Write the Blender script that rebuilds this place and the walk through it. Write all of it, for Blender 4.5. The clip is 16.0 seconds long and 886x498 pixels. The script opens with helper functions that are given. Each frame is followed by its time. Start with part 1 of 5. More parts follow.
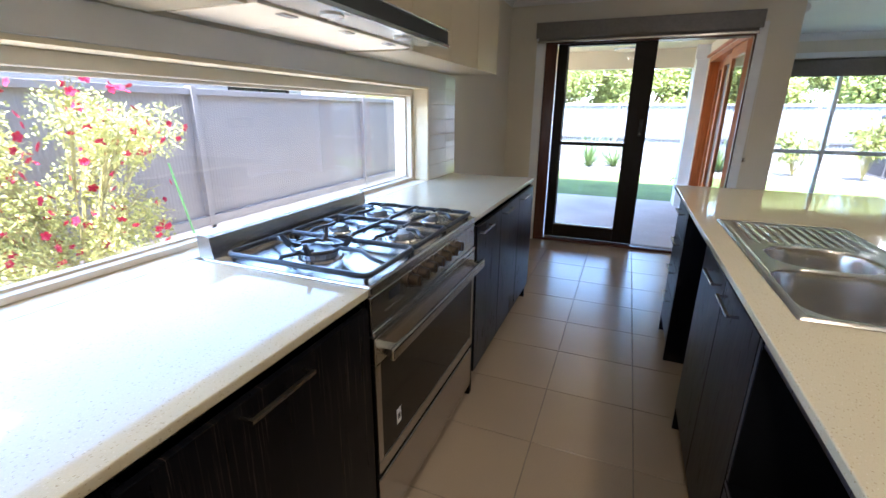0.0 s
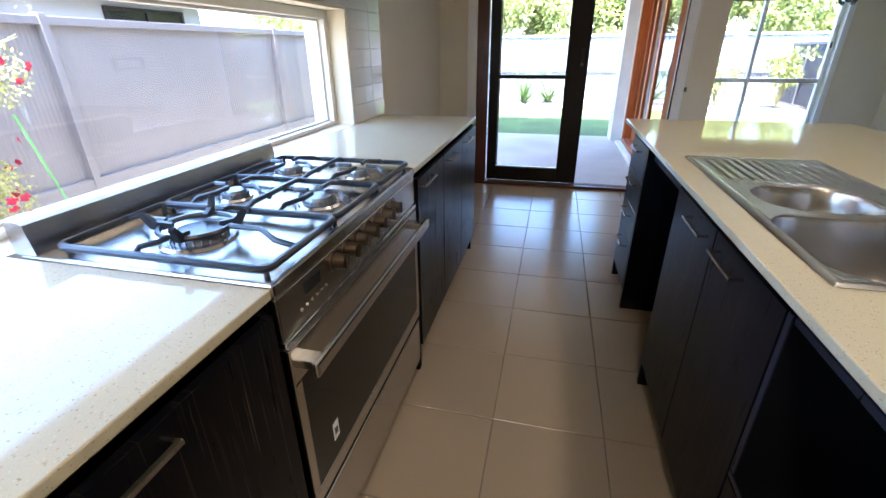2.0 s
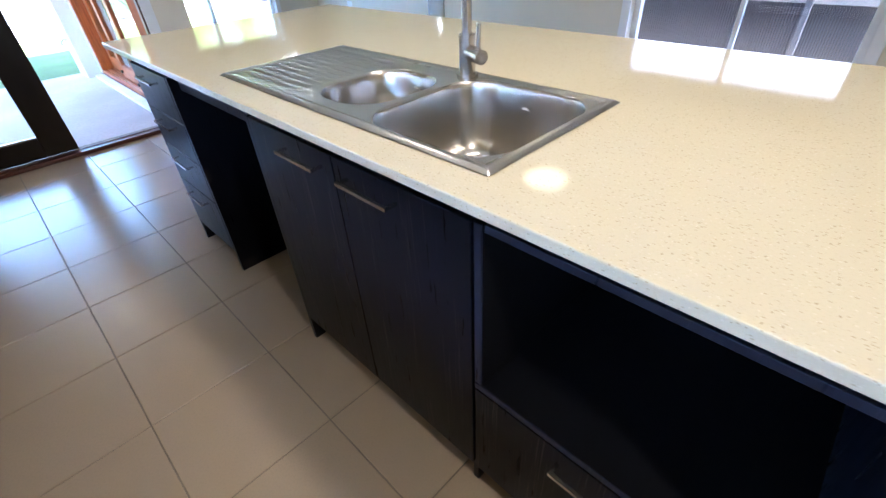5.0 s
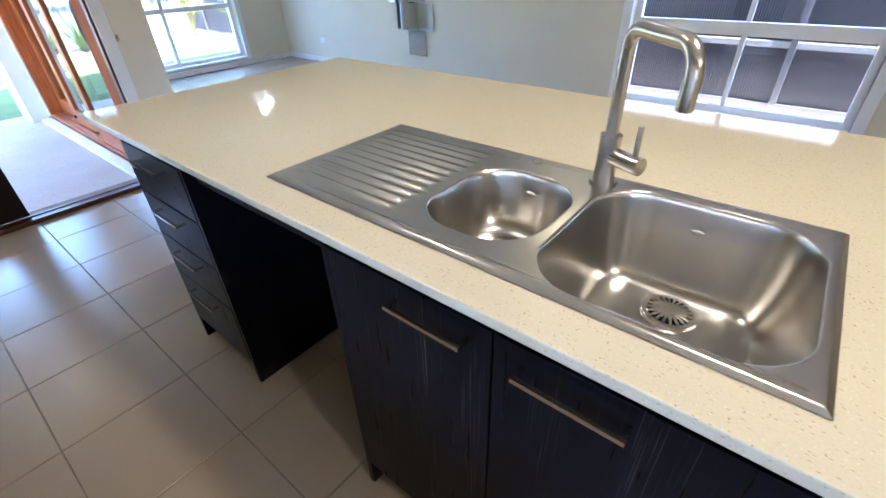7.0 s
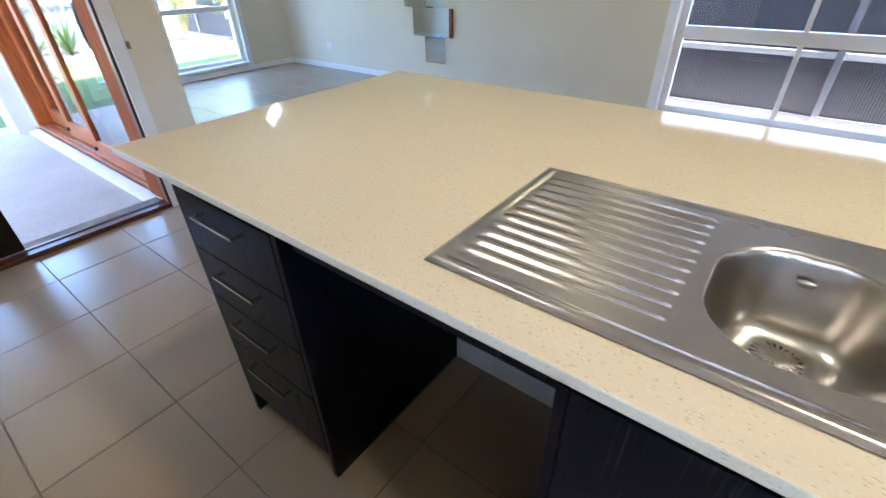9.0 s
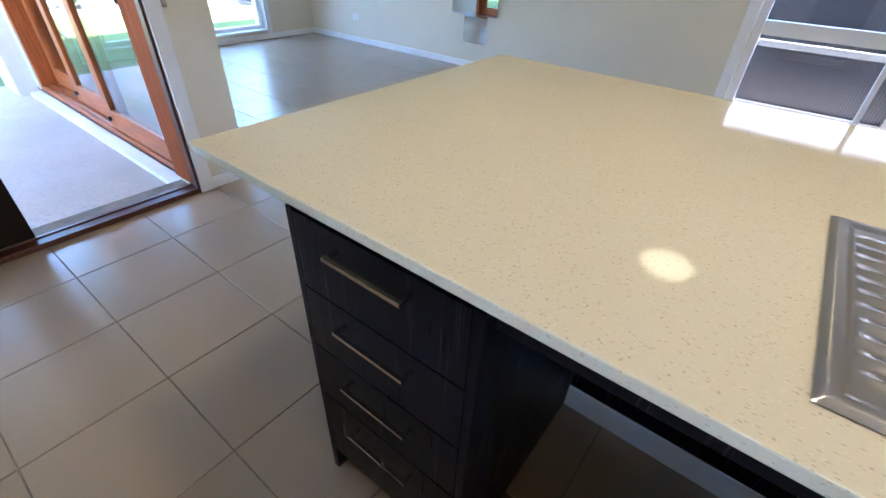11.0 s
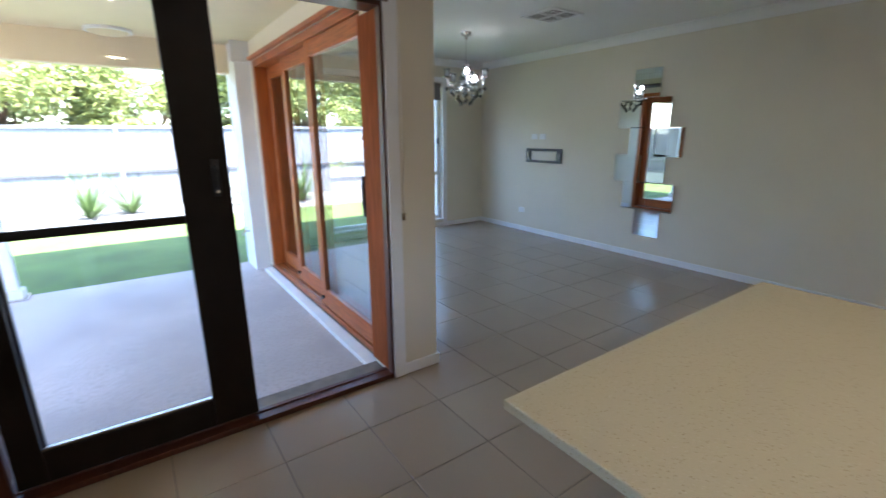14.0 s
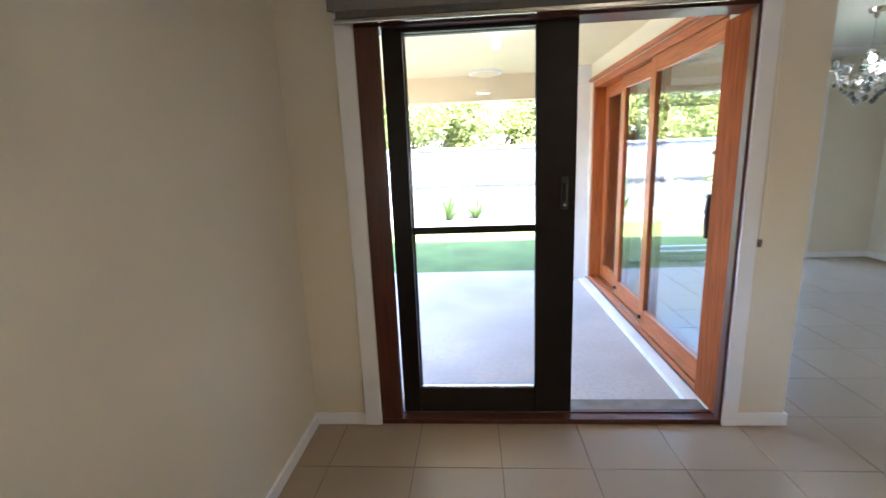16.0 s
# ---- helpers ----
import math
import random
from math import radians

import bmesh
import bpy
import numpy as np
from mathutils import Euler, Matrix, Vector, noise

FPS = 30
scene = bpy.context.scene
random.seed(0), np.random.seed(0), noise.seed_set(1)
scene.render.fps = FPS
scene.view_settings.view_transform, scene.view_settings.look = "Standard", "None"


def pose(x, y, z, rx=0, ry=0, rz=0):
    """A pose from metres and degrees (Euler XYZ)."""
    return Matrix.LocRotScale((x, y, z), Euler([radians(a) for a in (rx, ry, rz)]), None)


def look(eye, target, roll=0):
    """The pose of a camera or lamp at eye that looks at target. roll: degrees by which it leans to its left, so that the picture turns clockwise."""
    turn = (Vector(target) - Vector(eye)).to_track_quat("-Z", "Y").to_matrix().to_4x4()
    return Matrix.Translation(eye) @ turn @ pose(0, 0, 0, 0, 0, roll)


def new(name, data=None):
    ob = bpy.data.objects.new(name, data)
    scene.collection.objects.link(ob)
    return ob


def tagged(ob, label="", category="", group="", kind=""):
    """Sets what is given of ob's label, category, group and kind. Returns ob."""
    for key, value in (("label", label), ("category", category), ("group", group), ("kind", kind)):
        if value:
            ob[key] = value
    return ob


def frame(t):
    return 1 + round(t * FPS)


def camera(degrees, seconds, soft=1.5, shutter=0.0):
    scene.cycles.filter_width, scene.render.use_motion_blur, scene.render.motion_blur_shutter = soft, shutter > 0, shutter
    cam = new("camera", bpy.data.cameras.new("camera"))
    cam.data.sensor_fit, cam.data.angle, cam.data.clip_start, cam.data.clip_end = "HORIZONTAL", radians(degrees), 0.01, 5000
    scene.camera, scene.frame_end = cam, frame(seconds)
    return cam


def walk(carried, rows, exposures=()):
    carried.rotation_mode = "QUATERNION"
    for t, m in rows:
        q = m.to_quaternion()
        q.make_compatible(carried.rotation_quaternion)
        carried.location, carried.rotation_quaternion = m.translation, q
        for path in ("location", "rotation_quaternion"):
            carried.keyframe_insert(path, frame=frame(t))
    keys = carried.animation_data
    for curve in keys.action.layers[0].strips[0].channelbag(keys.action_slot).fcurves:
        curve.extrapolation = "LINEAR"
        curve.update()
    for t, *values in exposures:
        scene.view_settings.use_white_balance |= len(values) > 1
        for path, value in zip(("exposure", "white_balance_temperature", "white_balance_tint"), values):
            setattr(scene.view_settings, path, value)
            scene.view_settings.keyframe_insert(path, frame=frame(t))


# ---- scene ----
cam = camera(90.4, 16.0, shutter=0.3)
EXPOSURES = [(0, 4.04, 5450), (1.4, 4.39, 5500), (2.0, 4.26, 5450), (2.5, 3.83, 5450), (3.0, 4.13, 5400), (3.5, 4.56, 5200), (4, 4.86, 5050), (6.5, 4.99, 5100), (7.5, 4.76, 5200), (9, 4.86, 5350), (11.5, 4.81, 5250), (12.1, 4.81, 5250), (12.6, 4.34, 5450), (13.5, 4.1, 5500), (14.0, 3.93, 5560), (14.5, 4.09, 5700), (15.0, 4.29, 5700), (15.5, 4.64, 5700), (16, 4.64, 5800)]
TINT = 11
PATH = [
    (0, (0.167, 0.192, 1.382), (-0.547, 1.962, 0.784), 0.5),
    (0.5, (0.136, 0.284, 1.356), (-0.447, 2.082, 0.701), -0.0),
    (1, (0.092, 0.434, 1.346), (-0.419, 2.231, 0.633), -1.0),
    (1.5, (0.061, 0.499, 1.339), (-0.401, 2.281, 0.558), -0.9),
    (2, (0.057, 0.511, 1.33), (-0.373, 2.278, 0.498), -0.5),
    (2.5, (0.064, 0.532, 1.313), (-0.102, 2.33, 0.453), 0.6),
    (3, (0.062, 0.612, 1.308), (0.427, 2.355, 0.398), -2.4),
    (3.5, (0.04, 0.654, 1.302), (0.825, 2.166, 0.254), -4.1),
    (4, (0.075, 0.707, 1.269), (1.077, 2.019, 0.14), -3.2),
    (6.5, (0.043, 1.377, 1.318), (1.232, 2.473, 0.141), -2.7),
    (7, (0.101, 1.495, 1.355), (1.377, 2.564, 0.246), -1.9),
    (7.5, (0.096, 1.621, 1.354), (1.407, 2.655, 0.253), -1.1),
    (8, (0.064, 1.775, 1.355), (1.395, 2.79, 0.26), -1.3),
    (8.5, (0.065, 1.896, 1.346), (1.392, 2.91, 0.246), -1.3),
    (9, (0.127, 2.048, 1.343), (1.447, 3.073, 0.245), -1.1),
    (11.5, (0.152, 2.727, 1.281), (1.456, 3.692, 0.111), 3.2),
    (12, (0.171, 2.879, 1.317), (1.456, 3.924, 0.196), 1.1),
    (12.5, (0.129, 2.944, 1.363), (1.466, 4.113, 0.444), 0.4),
    (13, (0.079, 2.956, 1.408), (1.482, 4.203, 0.715), 0.5),
    (13.5, (0.042, 2.952, 1.419), (1.429, 4.281, 0.865), 0.2),
    (14, (-0.023, 2.954, 1.419), (1.087, 4.539, 0.915), -0.3),
    (14.5, (-0.096, 2.937, 1.428), (0.631, 4.739, 0.954), -1.1),
    (15, (-0.145, 2.919, 1.44), (0.228, 4.831, 0.985), -1.6),
    (15.5, (-0.169, 2.893, 1.448), (-0.05, 4.841, 1.011), -1.8),
    (16, (-0.17, 2.911, 1.441), (-0.311, 4.863, 1.027), -2.3),
]
walk(cam, [(t, look(eye, target, roll)) for t, eye, target, roll in PATH], exposures=[(t, e, k, TINT) for t, e, k in EXPOSURES])

# ---- sun and sky ----
world = bpy.data.worlds.new("world")
scene.world = world
world.use_nodes = True
wn = world.node_tree
sky = wn.nodes.new("ShaderNodeTexSky")
sky.sky_type, sky.sun_disc = "NISHITA", False
sky.sun_elevation, sky.sun_rotation = radians(66), radians(184)
wn.links.new(sky.outputs[0], wn.nodes["Background"].inputs[0])
wn.nodes["Background"].inputs[1].default_value = 0.15
sun = new("sun", bpy.data.lights.new("sun", "SUN"))
sun.data.energy, sun.data.angle, sun.data.color = 3.0, radians(0.5), (1.0, 0.94, 0.84)
sun.matrix_world = look((0, -6, 12), (0.35, -6 + 0.40 * 12 / 0.917, 0))

# island pair fits the floor's shadow edge; southern lamp is an unseen added fill
for watts, lx, ly in ((0.38, 1.0, 2.95), (0.72, 1.0, 1.35), (1.5, 0.05, -0.6)):
    lamp = new("kitchen_lamp", bpy.data.lights.new("kitchen_lamp", "AREA"))
    lamp.data.shape, lamp.data.size, lamp.data.energy, lamp.data.color = "DISK", 0.21, watts, (1.0, 0.78, 0.53)
    lamp.location = (lx, ly, 2.462)
glim = new("chandelier_lamp", bpy.data.lights.new("chandelier_lamp", "POINT"))
glim.data.energy, glim.data.shadow_soft_size, glim.data.color = 0.36, 0.05, (1.0, 0.92, 0.82)
glim.location = (3.15, 7.03, 2.07)

# ---- materials ----
def mat(name, base, rough=0.5, metal=0.0, var=0.0, scale=4.0, fine=0.0, fscale=90.0, bump=0.0, bscale=60.0, spec=0.5, rvar=0.0, stretch=(1, 1, 1), coat=0.0, second=None, each=0.0):
    """A principled material: base colour varied at two scales, roughness wear and fine relief."""
    m = bpy.data.materials.new(name)
    m.use_nodes = True
    nt = m.node_tree
    b = nt.nodes["Principled BSDF"]
    b.inputs["Roughness"].default_value, b.inputs["Metallic"].default_value = rough, metal
    b.inputs["Specular IOR Level"].default_value, b.inputs["Coat Weight"].default_value = spec, coat
    b.inputs["Base Color"].default_value = (*base, 1)
    mp = nt.nodes.new("ShaderNodeMapping")
    mp.inputs["Scale"].default_value = stretch
    geo = nt.nodes.new("ShaderNodeNewGeometry")
    nt.links.new(geo.outputs["Position"], mp.inputs[0])

    def nz(sc, detail=4.0):
        n = nt.nodes.new("ShaderNodeTexNoise")
        n.inputs["Scale"].default_value, n.inputs["Detail"].default_value = sc, detail
        nt.links.new(mp.outputs[0], n.inputs["Vector"])
        return n.outputs["Fac"]

    def mix(kind, a, bb, fac):
        x = nt.nodes.new("ShaderNodeMix")
        x.data_type, x.blend_type = "RGBA", kind
        for sock, v in ((x.inputs[6], a), (x.inputs[7], bb), (x.inputs[0], fac)):
            if isinstance(v, (int, float)):
                sock.default_value = v
            elif isinstance(v, tuple):
                sock.default_value = (*v, 1)
            else:
                nt.links.new(v, sock)
        return x.outputs[2]

    def ramp(src, lo, hi, a=0.0, c=1.0):
        r = nt.nodes.new("ShaderNodeMapRange")
        nt.links.new(src, r.inputs[0])
        for k, v in zip((1, 2, 3, 4), (lo, hi, a, c)):
            r.inputs[k].default_value = v
        return r.outputs[0]

    col = base
    if var:
        col = mix("MIX", tuple(c * (1 - var) for c in base), second or tuple(min(1, c * (1 + var)) for c in base), ramp(nz(scale), 0.3, 0.7))
    if fine:
        col = mix("MIX", col, tuple(c * (1 - fine) for c in base), ramp(nz(fscale, 2.0), 0.45, 0.75))
    if each:
        oi = nt.nodes.new("ShaderNodeObjectInfo")
        g = nt.nodes.new("ShaderNodeHueSaturation")
        nt.links.new(ramp(oi.outputs["Random"], 0, 1, 1 - each, 1 + each), g.inputs["Value"])
        if isinstance(col, tuple):
            g.inputs["Color"].default_value = (*col, 1)
        else:
            nt.links.new(col, g.inputs["Color"])
        col = g.outputs[0]
    if not isinstance(col, tuple):
        nt.links.new(col, b.inputs["Base Color"])
    if rvar:
        nt.links.new(ramp(nz(scale * 2.3), 0.3, 0.7, max(0.02, rough - rvar), rough + rvar), b.inputs["Roughness"])
    if bump:
        bp = nt.nodes.new("ShaderNodeBump")
        bp.inputs["Strength"].default_value, bp.inputs["Distance"].default_value = bump, 0.01
        nt.links.new(nz(bscale), bp.inputs["Height"])
        nt.links.new(bp.outputs[0], b.inputs["Normal"])
    return m


def glass(name, tint=(1, 1, 1), rough=0.0, power=5.0, least=0.035):
    m = bpy.data.materials.new(name)
    m.use_nodes = True
    nt = m.node_tree
    nt.nodes.remove(nt.nodes["Principled BSDF"])
    tr, gl, mx, lw, pw, ma = (nt.nodes.new(k) for k in ("ShaderNodeBsdfTransparent", "ShaderNodeBsdfGlossy", "ShaderNodeMixShader", "ShaderNodeLayerWeight", "ShaderNodeMath", "ShaderNodeMath"))
    tr.inputs[0].default_value, gl.inputs["Roughness"].default_value, lw.inputs[0].default_value = (*tint, 1), rough, 0.5
    pw.operation, pw.inputs[1].default_value = "POWER", power
    ma.operation, ma.inputs[1].default_value, ma.inputs[2].default_value = "MULTIPLY_ADD", 0.85, least
    nt.links.new(lw.outputs["Facing"], pw.inputs[0])
    nt.links.new(pw.outputs[0], ma.inputs[0])
    nt.links.new(ma.outputs[0], mx.inputs[0])
    nt.links.new(tr.outputs[0], mx.inputs[1])
    nt.links.new(gl.outputs[0], mx.inputs[2])
    nt.links.new(mx.outputs[0], nt.nodes["Material Output"].inputs[0])
    return m


def glow(name, color, strength):
    m = bpy.data.materials.new(name)
    m.use_nodes = True
    b = m.node_tree.nodes["Principled BSDF"]
    b.inputs["Base Color"].default_value = (0.8, 0.8, 0.8, 1)
    b.inputs["Emission Color"].default_value, b.inputs["Emission Strength"].default_value = (*color, 1), strength
    return m


def stone_mat(name):
    """Cream reconstituted stone: pale ground, fine grit, small light and dark chips, some of them long."""
    m = mat(name, (0.605, 0.545, 0.39), 0.06, var=0.025, scale=2.2, fine=0.05, fscale=420.0, spec=0.38)
    nt = m.node_tree
    b = nt.nodes["Principled BSDF"]
    col = b.inputs["Base Color"].links[0].from_socket
    geo = nt.nodes.new("ShaderNodeNewGeometry")
    for sc, hi, keep_from, strength, stretch, tone in (
        (330.0, 0.22, 0.45, 0.3, (1, 1, 1), (0.42, 0.33, 0.19, 1)),
        (170.0, 0.16, 0.55, 0.35, (1, 1, 1), (0.84, 0.80, 0.70, 1)),
        (230.0, 0.20, 0.62, 0.5, (1, 0.5, 1), (0.27, 0.19, 0.09, 1)),
        (125.0, 0.12, 0.64, 0.55, (0.55, 1, 1), (0.22, 0.15, 0.07, 1)),
    ):
        mp = nt.nodes.new("ShaderNodeMapping")
        mp.inputs["Scale"].default_value = stretch
        mp.inputs["Rotation"].default_value = (0, 0, sc)
        nt.links.new(geo.outputs["Position"], mp.inputs[0])
        v = nt.nodes.new("ShaderNodeTexVoronoi")
        v.inputs["Scale"].default_value = sc
        nt.links.new(mp.outputs[0], v.inputs["Vector"])
        r = nt.nodes.new("ShaderNodeMapRange")
        r.inputs[1].default_value, r.inputs[2].default_value, r.inputs[3].default_value, r.inputs[4].default_value = hi, hi + 0.06, strength, 0.0
        nt.links.new(v.outputs["Distance"], r.inputs[0])
        pick, keep = nt.nodes.new("ShaderNodeMath"), nt.nodes.new("ShaderNodeMath")
        pick.operation, pick.inputs[1].default_value, keep.operation = "GREATER_THAN", keep_from, "MULTIPLY"
        tone_of = nt.nodes.new("ShaderNodeSeparateColor")
        nt.links.new(v.outputs["Color"], tone_of.inputs[0])
        nt.links.new(tone_of.outputs[0], pick.inputs[0])
        nt.links.new(pick.outputs[0], keep.inputs[0])
        nt.links.new(r.outputs[0], keep.inputs[1])
        x = nt.nodes.new("ShaderNodeMix")
        x.data_type = "RGBA"
        nt.links.new(keep.outputs[0], x.inputs[0])
        nt.links.new(col, x.inputs[6])
        x.inputs[7].default_value = tone
        col = x.outputs[2]
    nt.links.new(col, b.inputs["Base Color"])
    return m


def laminate_mat(name, base=(0.0036, 0.004, 0.006), streak=(0.11, 0.08, 0.065), spec=0.10):
    """Near-black wood-look laminate: smooth ground with sparse, hair-thin upright streaks."""
    m = mat(name, base, 0.30, spec=spec, var=0.12, scale=3.0, stretch=(12, 12, 0.8), rvar=0.03)
    nt = m.node_tree
    b = nt.nodes["Principled BSDF"]
    col = b.inputs["Base Color"].links[0].from_socket
    geo = nt.nodes.new("ShaderNodeNewGeometry")

    def upright(across, up, lo, hi):
        mp, n, r = nt.nodes.new("ShaderNodeMapping"), nt.nodes.new("ShaderNodeTexNoise"), nt.nodes.new("ShaderNodeMapRange")
        mp.inputs["Scale"].default_value = (2.0, across, up)
        nt.links.new(geo.outputs["Position"], mp.inputs[0])
        nt.links.new(mp.outputs[0], n.inputs["Vector"])
        n.inputs["Scale"].default_value, n.inputs["Detail"].default_value = 1.0, 2.0
        r.inputs[1].default_value, r.inputs[2].default_value = lo, hi
        nt.links.new(n.outputs["Fac"], r.inputs[0])
        return r.outputs[0]

    both = nt.nodes.new("ShaderNodeMath")
    both.operation = "MULTIPLY"
    nt.links.new(upright(430, 3.4, 0.60, 0.70), both.inputs[0])
    nt.links.new(upright(16, 2.2, 0.45, 0.60), both.inputs[1])
    x = nt.nodes.new("ShaderNodeMix")
    x.data_type = "RGBA"
    nt.links.new(both.outputs[0], x.inputs[0])
    nt.links.new(col, x.inputs[6])
    x.inputs[7].default_value = (*streak, 1)
    nt.links.new(x.outputs[2], b.inputs["Base Color"])
    return m


WALL = mat("wall_paint", (0.71, 0.65, 0.52), 0.6, var=0.03, scale=1.5, bump=0.06, bscale=220)
CEIL = mat("ceiling_paint", (0.78, 0.77, 0.73), 0.7, var=0.02, scale=1.2, bump=0.05, bscale=200)
WHITE = mat("white_gloss_paint", (0.82, 0.82, 0.82), 0.3, var=0.03, scale=6)
RENDER = mat("white_render", (0.74, 0.72, 0.68), 0.8, var=0.06, scale=3, bump=0.3, bscale=120)
FRAME = mat("cream_powder_coat", (0.70, 0.63, 0.50), 0.4, var=0.03, scale=5)
CREAM = mat("cream_paint", (0.72, 0.62, 0.42), 0.6, var=0.04, scale=2)
TILE = mat("floor_tile", (0.365, 0.29, 0.21), 0.24, var=0.05, scale=1.6, fine=0.06, fscale=160, rvar=0.012, each=0.03)
GROUT = mat("grout", (0.19, 0.16, 0.125), 0.9, var=0.25, scale=8)
STONE = stone_mat("cream_stone")
# default base's slight blue puts the window's reflection into the colour
LAM = laminate_mat("dark_laminate")
# paler blue LAM copy: light reflected by bay edges put into the colour
LAM_LIT = laminate_mat("dark_laminate_lit", (0.013, 0.015, 0.024), (0.06, 0.06, 0.08), 0.2)
# near-black: shade put into bay, gaps and drain holes; also kickboards and trim
BLACK = mat("black_recess_shade", (0.003, 0.003, 0.0035), 0.8, spec=0.1)
STEEL = mat("brushed_steel", (0.50, 0.475, 0.44), 0.26, 1.0, var=0.02, scale=1.5)
HANDLE = mat("satin_handle_steel", (0.58, 0.57, 0.56), 0.22, 1.0)
SINK = mat("sink_steel", (0.53, 0.51, 0.475), 0.25, 1.0, var=0.02, scale=2)
CHROME = mat("chrome", (0.75, 0.75, 0.76), 0.16, 1.0)
CAP = mat("burner_cap_alloy", (0.26, 0.28, 0.31), 0.38, 0.9, var=0.08, scale=20)
IRON = mat("enamelled_iron", (0.022, 0.027, 0.036), 0.33, var=0.3, scale=30, bump=0.1, bscale=200)
OVEN_GLASS = mat("oven_glass", (0.012, 0.012, 0.012), 0.08, spec=0.22)
CEDAR = mat("varnished_cedar", (0.36, 0.095, 0.019), 0.4, var=0.3, scale=3, stretch=(25, 25, 1.5), coat=0.08, spec=0.35)
CEDAR_H = mat("varnished_cedar_rail", (0.36, 0.095, 0.019), 0.4, var=0.3, scale=3, stretch=(25, 1.5, 25), coat=0.08, spec=0.35)
# cedar darkened for the doorway's shade, which is put into the colour
JAMB = mat("shaded_cedar_jamb", (0.075, 0.02, 0.009), 0.4, var=0.3, scale=3, stretch=(25, 25, 1.5), coat=0.08)
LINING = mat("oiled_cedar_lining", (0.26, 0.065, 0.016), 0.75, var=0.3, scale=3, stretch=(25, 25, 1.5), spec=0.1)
BRONZE = mat("bronze_aluminium", (0.013, 0.009, 0.0068), 0.42, var=0.15, scale=10, spec=0.18)
BLIND = mat("roller_blind_fabric", (0.20, 0.18, 0.16), 0.8, var=0.08, scale=40)
CAB = mat("beige_laminate", (0.55, 0.46, 0.30), 0.35, var=0.04, scale=3)
SPLASH = mat("splash_tile", (0.70, 0.68, 0.64), 0.10, var=0.04, scale=4, each=0.03)
GLASS = glass("window_glass")
DARK_GLASS = glass("grey_tinted_glass", (0.86, 0.88, 0.88), 0.0, 3.0, 0.09)
ALU = mat("satin_aluminium", (0.86, 0.77, 0.62), 0.42, 0.55, var=0.03, scale=8)
MIRROR = mat("mirror_silver", (0.86, 0.9, 0.88), 0.01, 1.0)
FENCE = mat("steel_fence_paint", (0.165, 0.142, 0.13), 0.5, var=0.07, scale=1.5, rvar=0.1)
# slight blue puts reflected sky into the paint; doubles as back rail's shadow
FENCE_DARK = mat("blue_grey_fence_paint_and_shade", (0.095, 0.095, 0.11), 0.25, var=0.07, scale=1.5)
FENCE_LIGHT = mat("pale_steel_paint_and_lit_rail", (0.24, 0.24, 0.25), 0.5, var=0.07, scale=1.5)
CONCRETE = mat("concrete", (0.43, 0.37, 0.33), 0.85, var=0.17, scale=1.1, fine=0.12, fscale=40, bump=0.04, bscale=90)
LAWN = mat("lawn", (0.098, 0.14, 0.026), 0.9, var=0.25, scale=2.0, fine=0.4, fscale=70, bump=0.6, bscale=120)
PALE = mat("pale_concrete", (0.58, 0.50, 0.42), 0.85, var=0.12, scale=2.5, fine=0.12, fscale=30)
GRAVEL = mat("pale_gravel", (0.24, 0.22, 0.19), 0.95, var=0.2, scale=2, fine=0.35, fscale=45, bump=0.6, bscale=60)
SOIL = mat("dry_ground", (0.26, 0.23, 0.18), 0.95, var=0.2, scale=0.6, fine=0.2, fscale=12)
LEAF = mat("leaf_green", (0.22, 0.28, 0.06), 0.5, var=0.4, scale=3, second=(0.36, 0.37, 0.10))
LEAF_Y = mat("leaf_yellow_green", (0.26, 0.27, 0.045), 0.45, var=0.35, scale=12, second=(0.46, 0.44, 0.14))
FLOWER = mat("crimson_petal", (0.34, 0.006, 0.035), 0.7, var=0.3, scale=20, second=(0.38, 0.02, 0.06), spec=0.2)
LEAF_D = mat("grey_green_leaf", (0.11, 0.17, 0.05), 0.6, var=0.3, scale=5)
BARK = mat("bark", (0.16, 0.11, 0.07), 0.9, var=0.3, scale=12, bump=0.4)
TWIG = mat("green_twig", (0.22, 0.19, 0.07), 0.7, var=0.3, scale=9)
STAKE = mat("green_stake", (0.13, 0.33, 0.10), 0.5)
HOUSE = mat("neighbour_wall_paint", (0.5, 0.46, 0.4), 0.8, var=0.05, scale=1)
HOUSE_G = mat("grey_neighbour_wall", (0.30, 0.29, 0.30), 0.8, var=0.05, scale=1)
ROOF_P = mat("pink_grey_roof_tiles", (0.14, 0.12, 0.112), 0.6, var=0.2, scale=4, bump=0.3, bscale=12)
ROOF = mat("roof_tiles", (0.22, 0.2, 0.2), 0.7, var=0.2, scale=4, bump=0.3, bscale=12)
PLASTIC = mat("white_plastic", (0.8, 0.8, 0.79), 0.3)
BLACK_PL = mat("black_plastic", (0.012, 0.012, 0.013), 0.35)
KNOB = mat("bronze_knob", (0.15, 0.115, 0.085), 0.3, 1.0)
BULB = glow("lamp_bulb", (1.0, 0.86, 0.66), 2.5)
CBULB = glow("chandelier_bulb", (1.0, 0.95, 0.88), 3.0)
OYSTER = glow("oyster_diffuser", (1.0, 0.80, 0.42), 0.30)
DOWNLIGHT = glow("downlight_diffuser", (1.0, 0.82, 0.6), 0.4)

# ---- building helpers ----
ORIGIN = {}


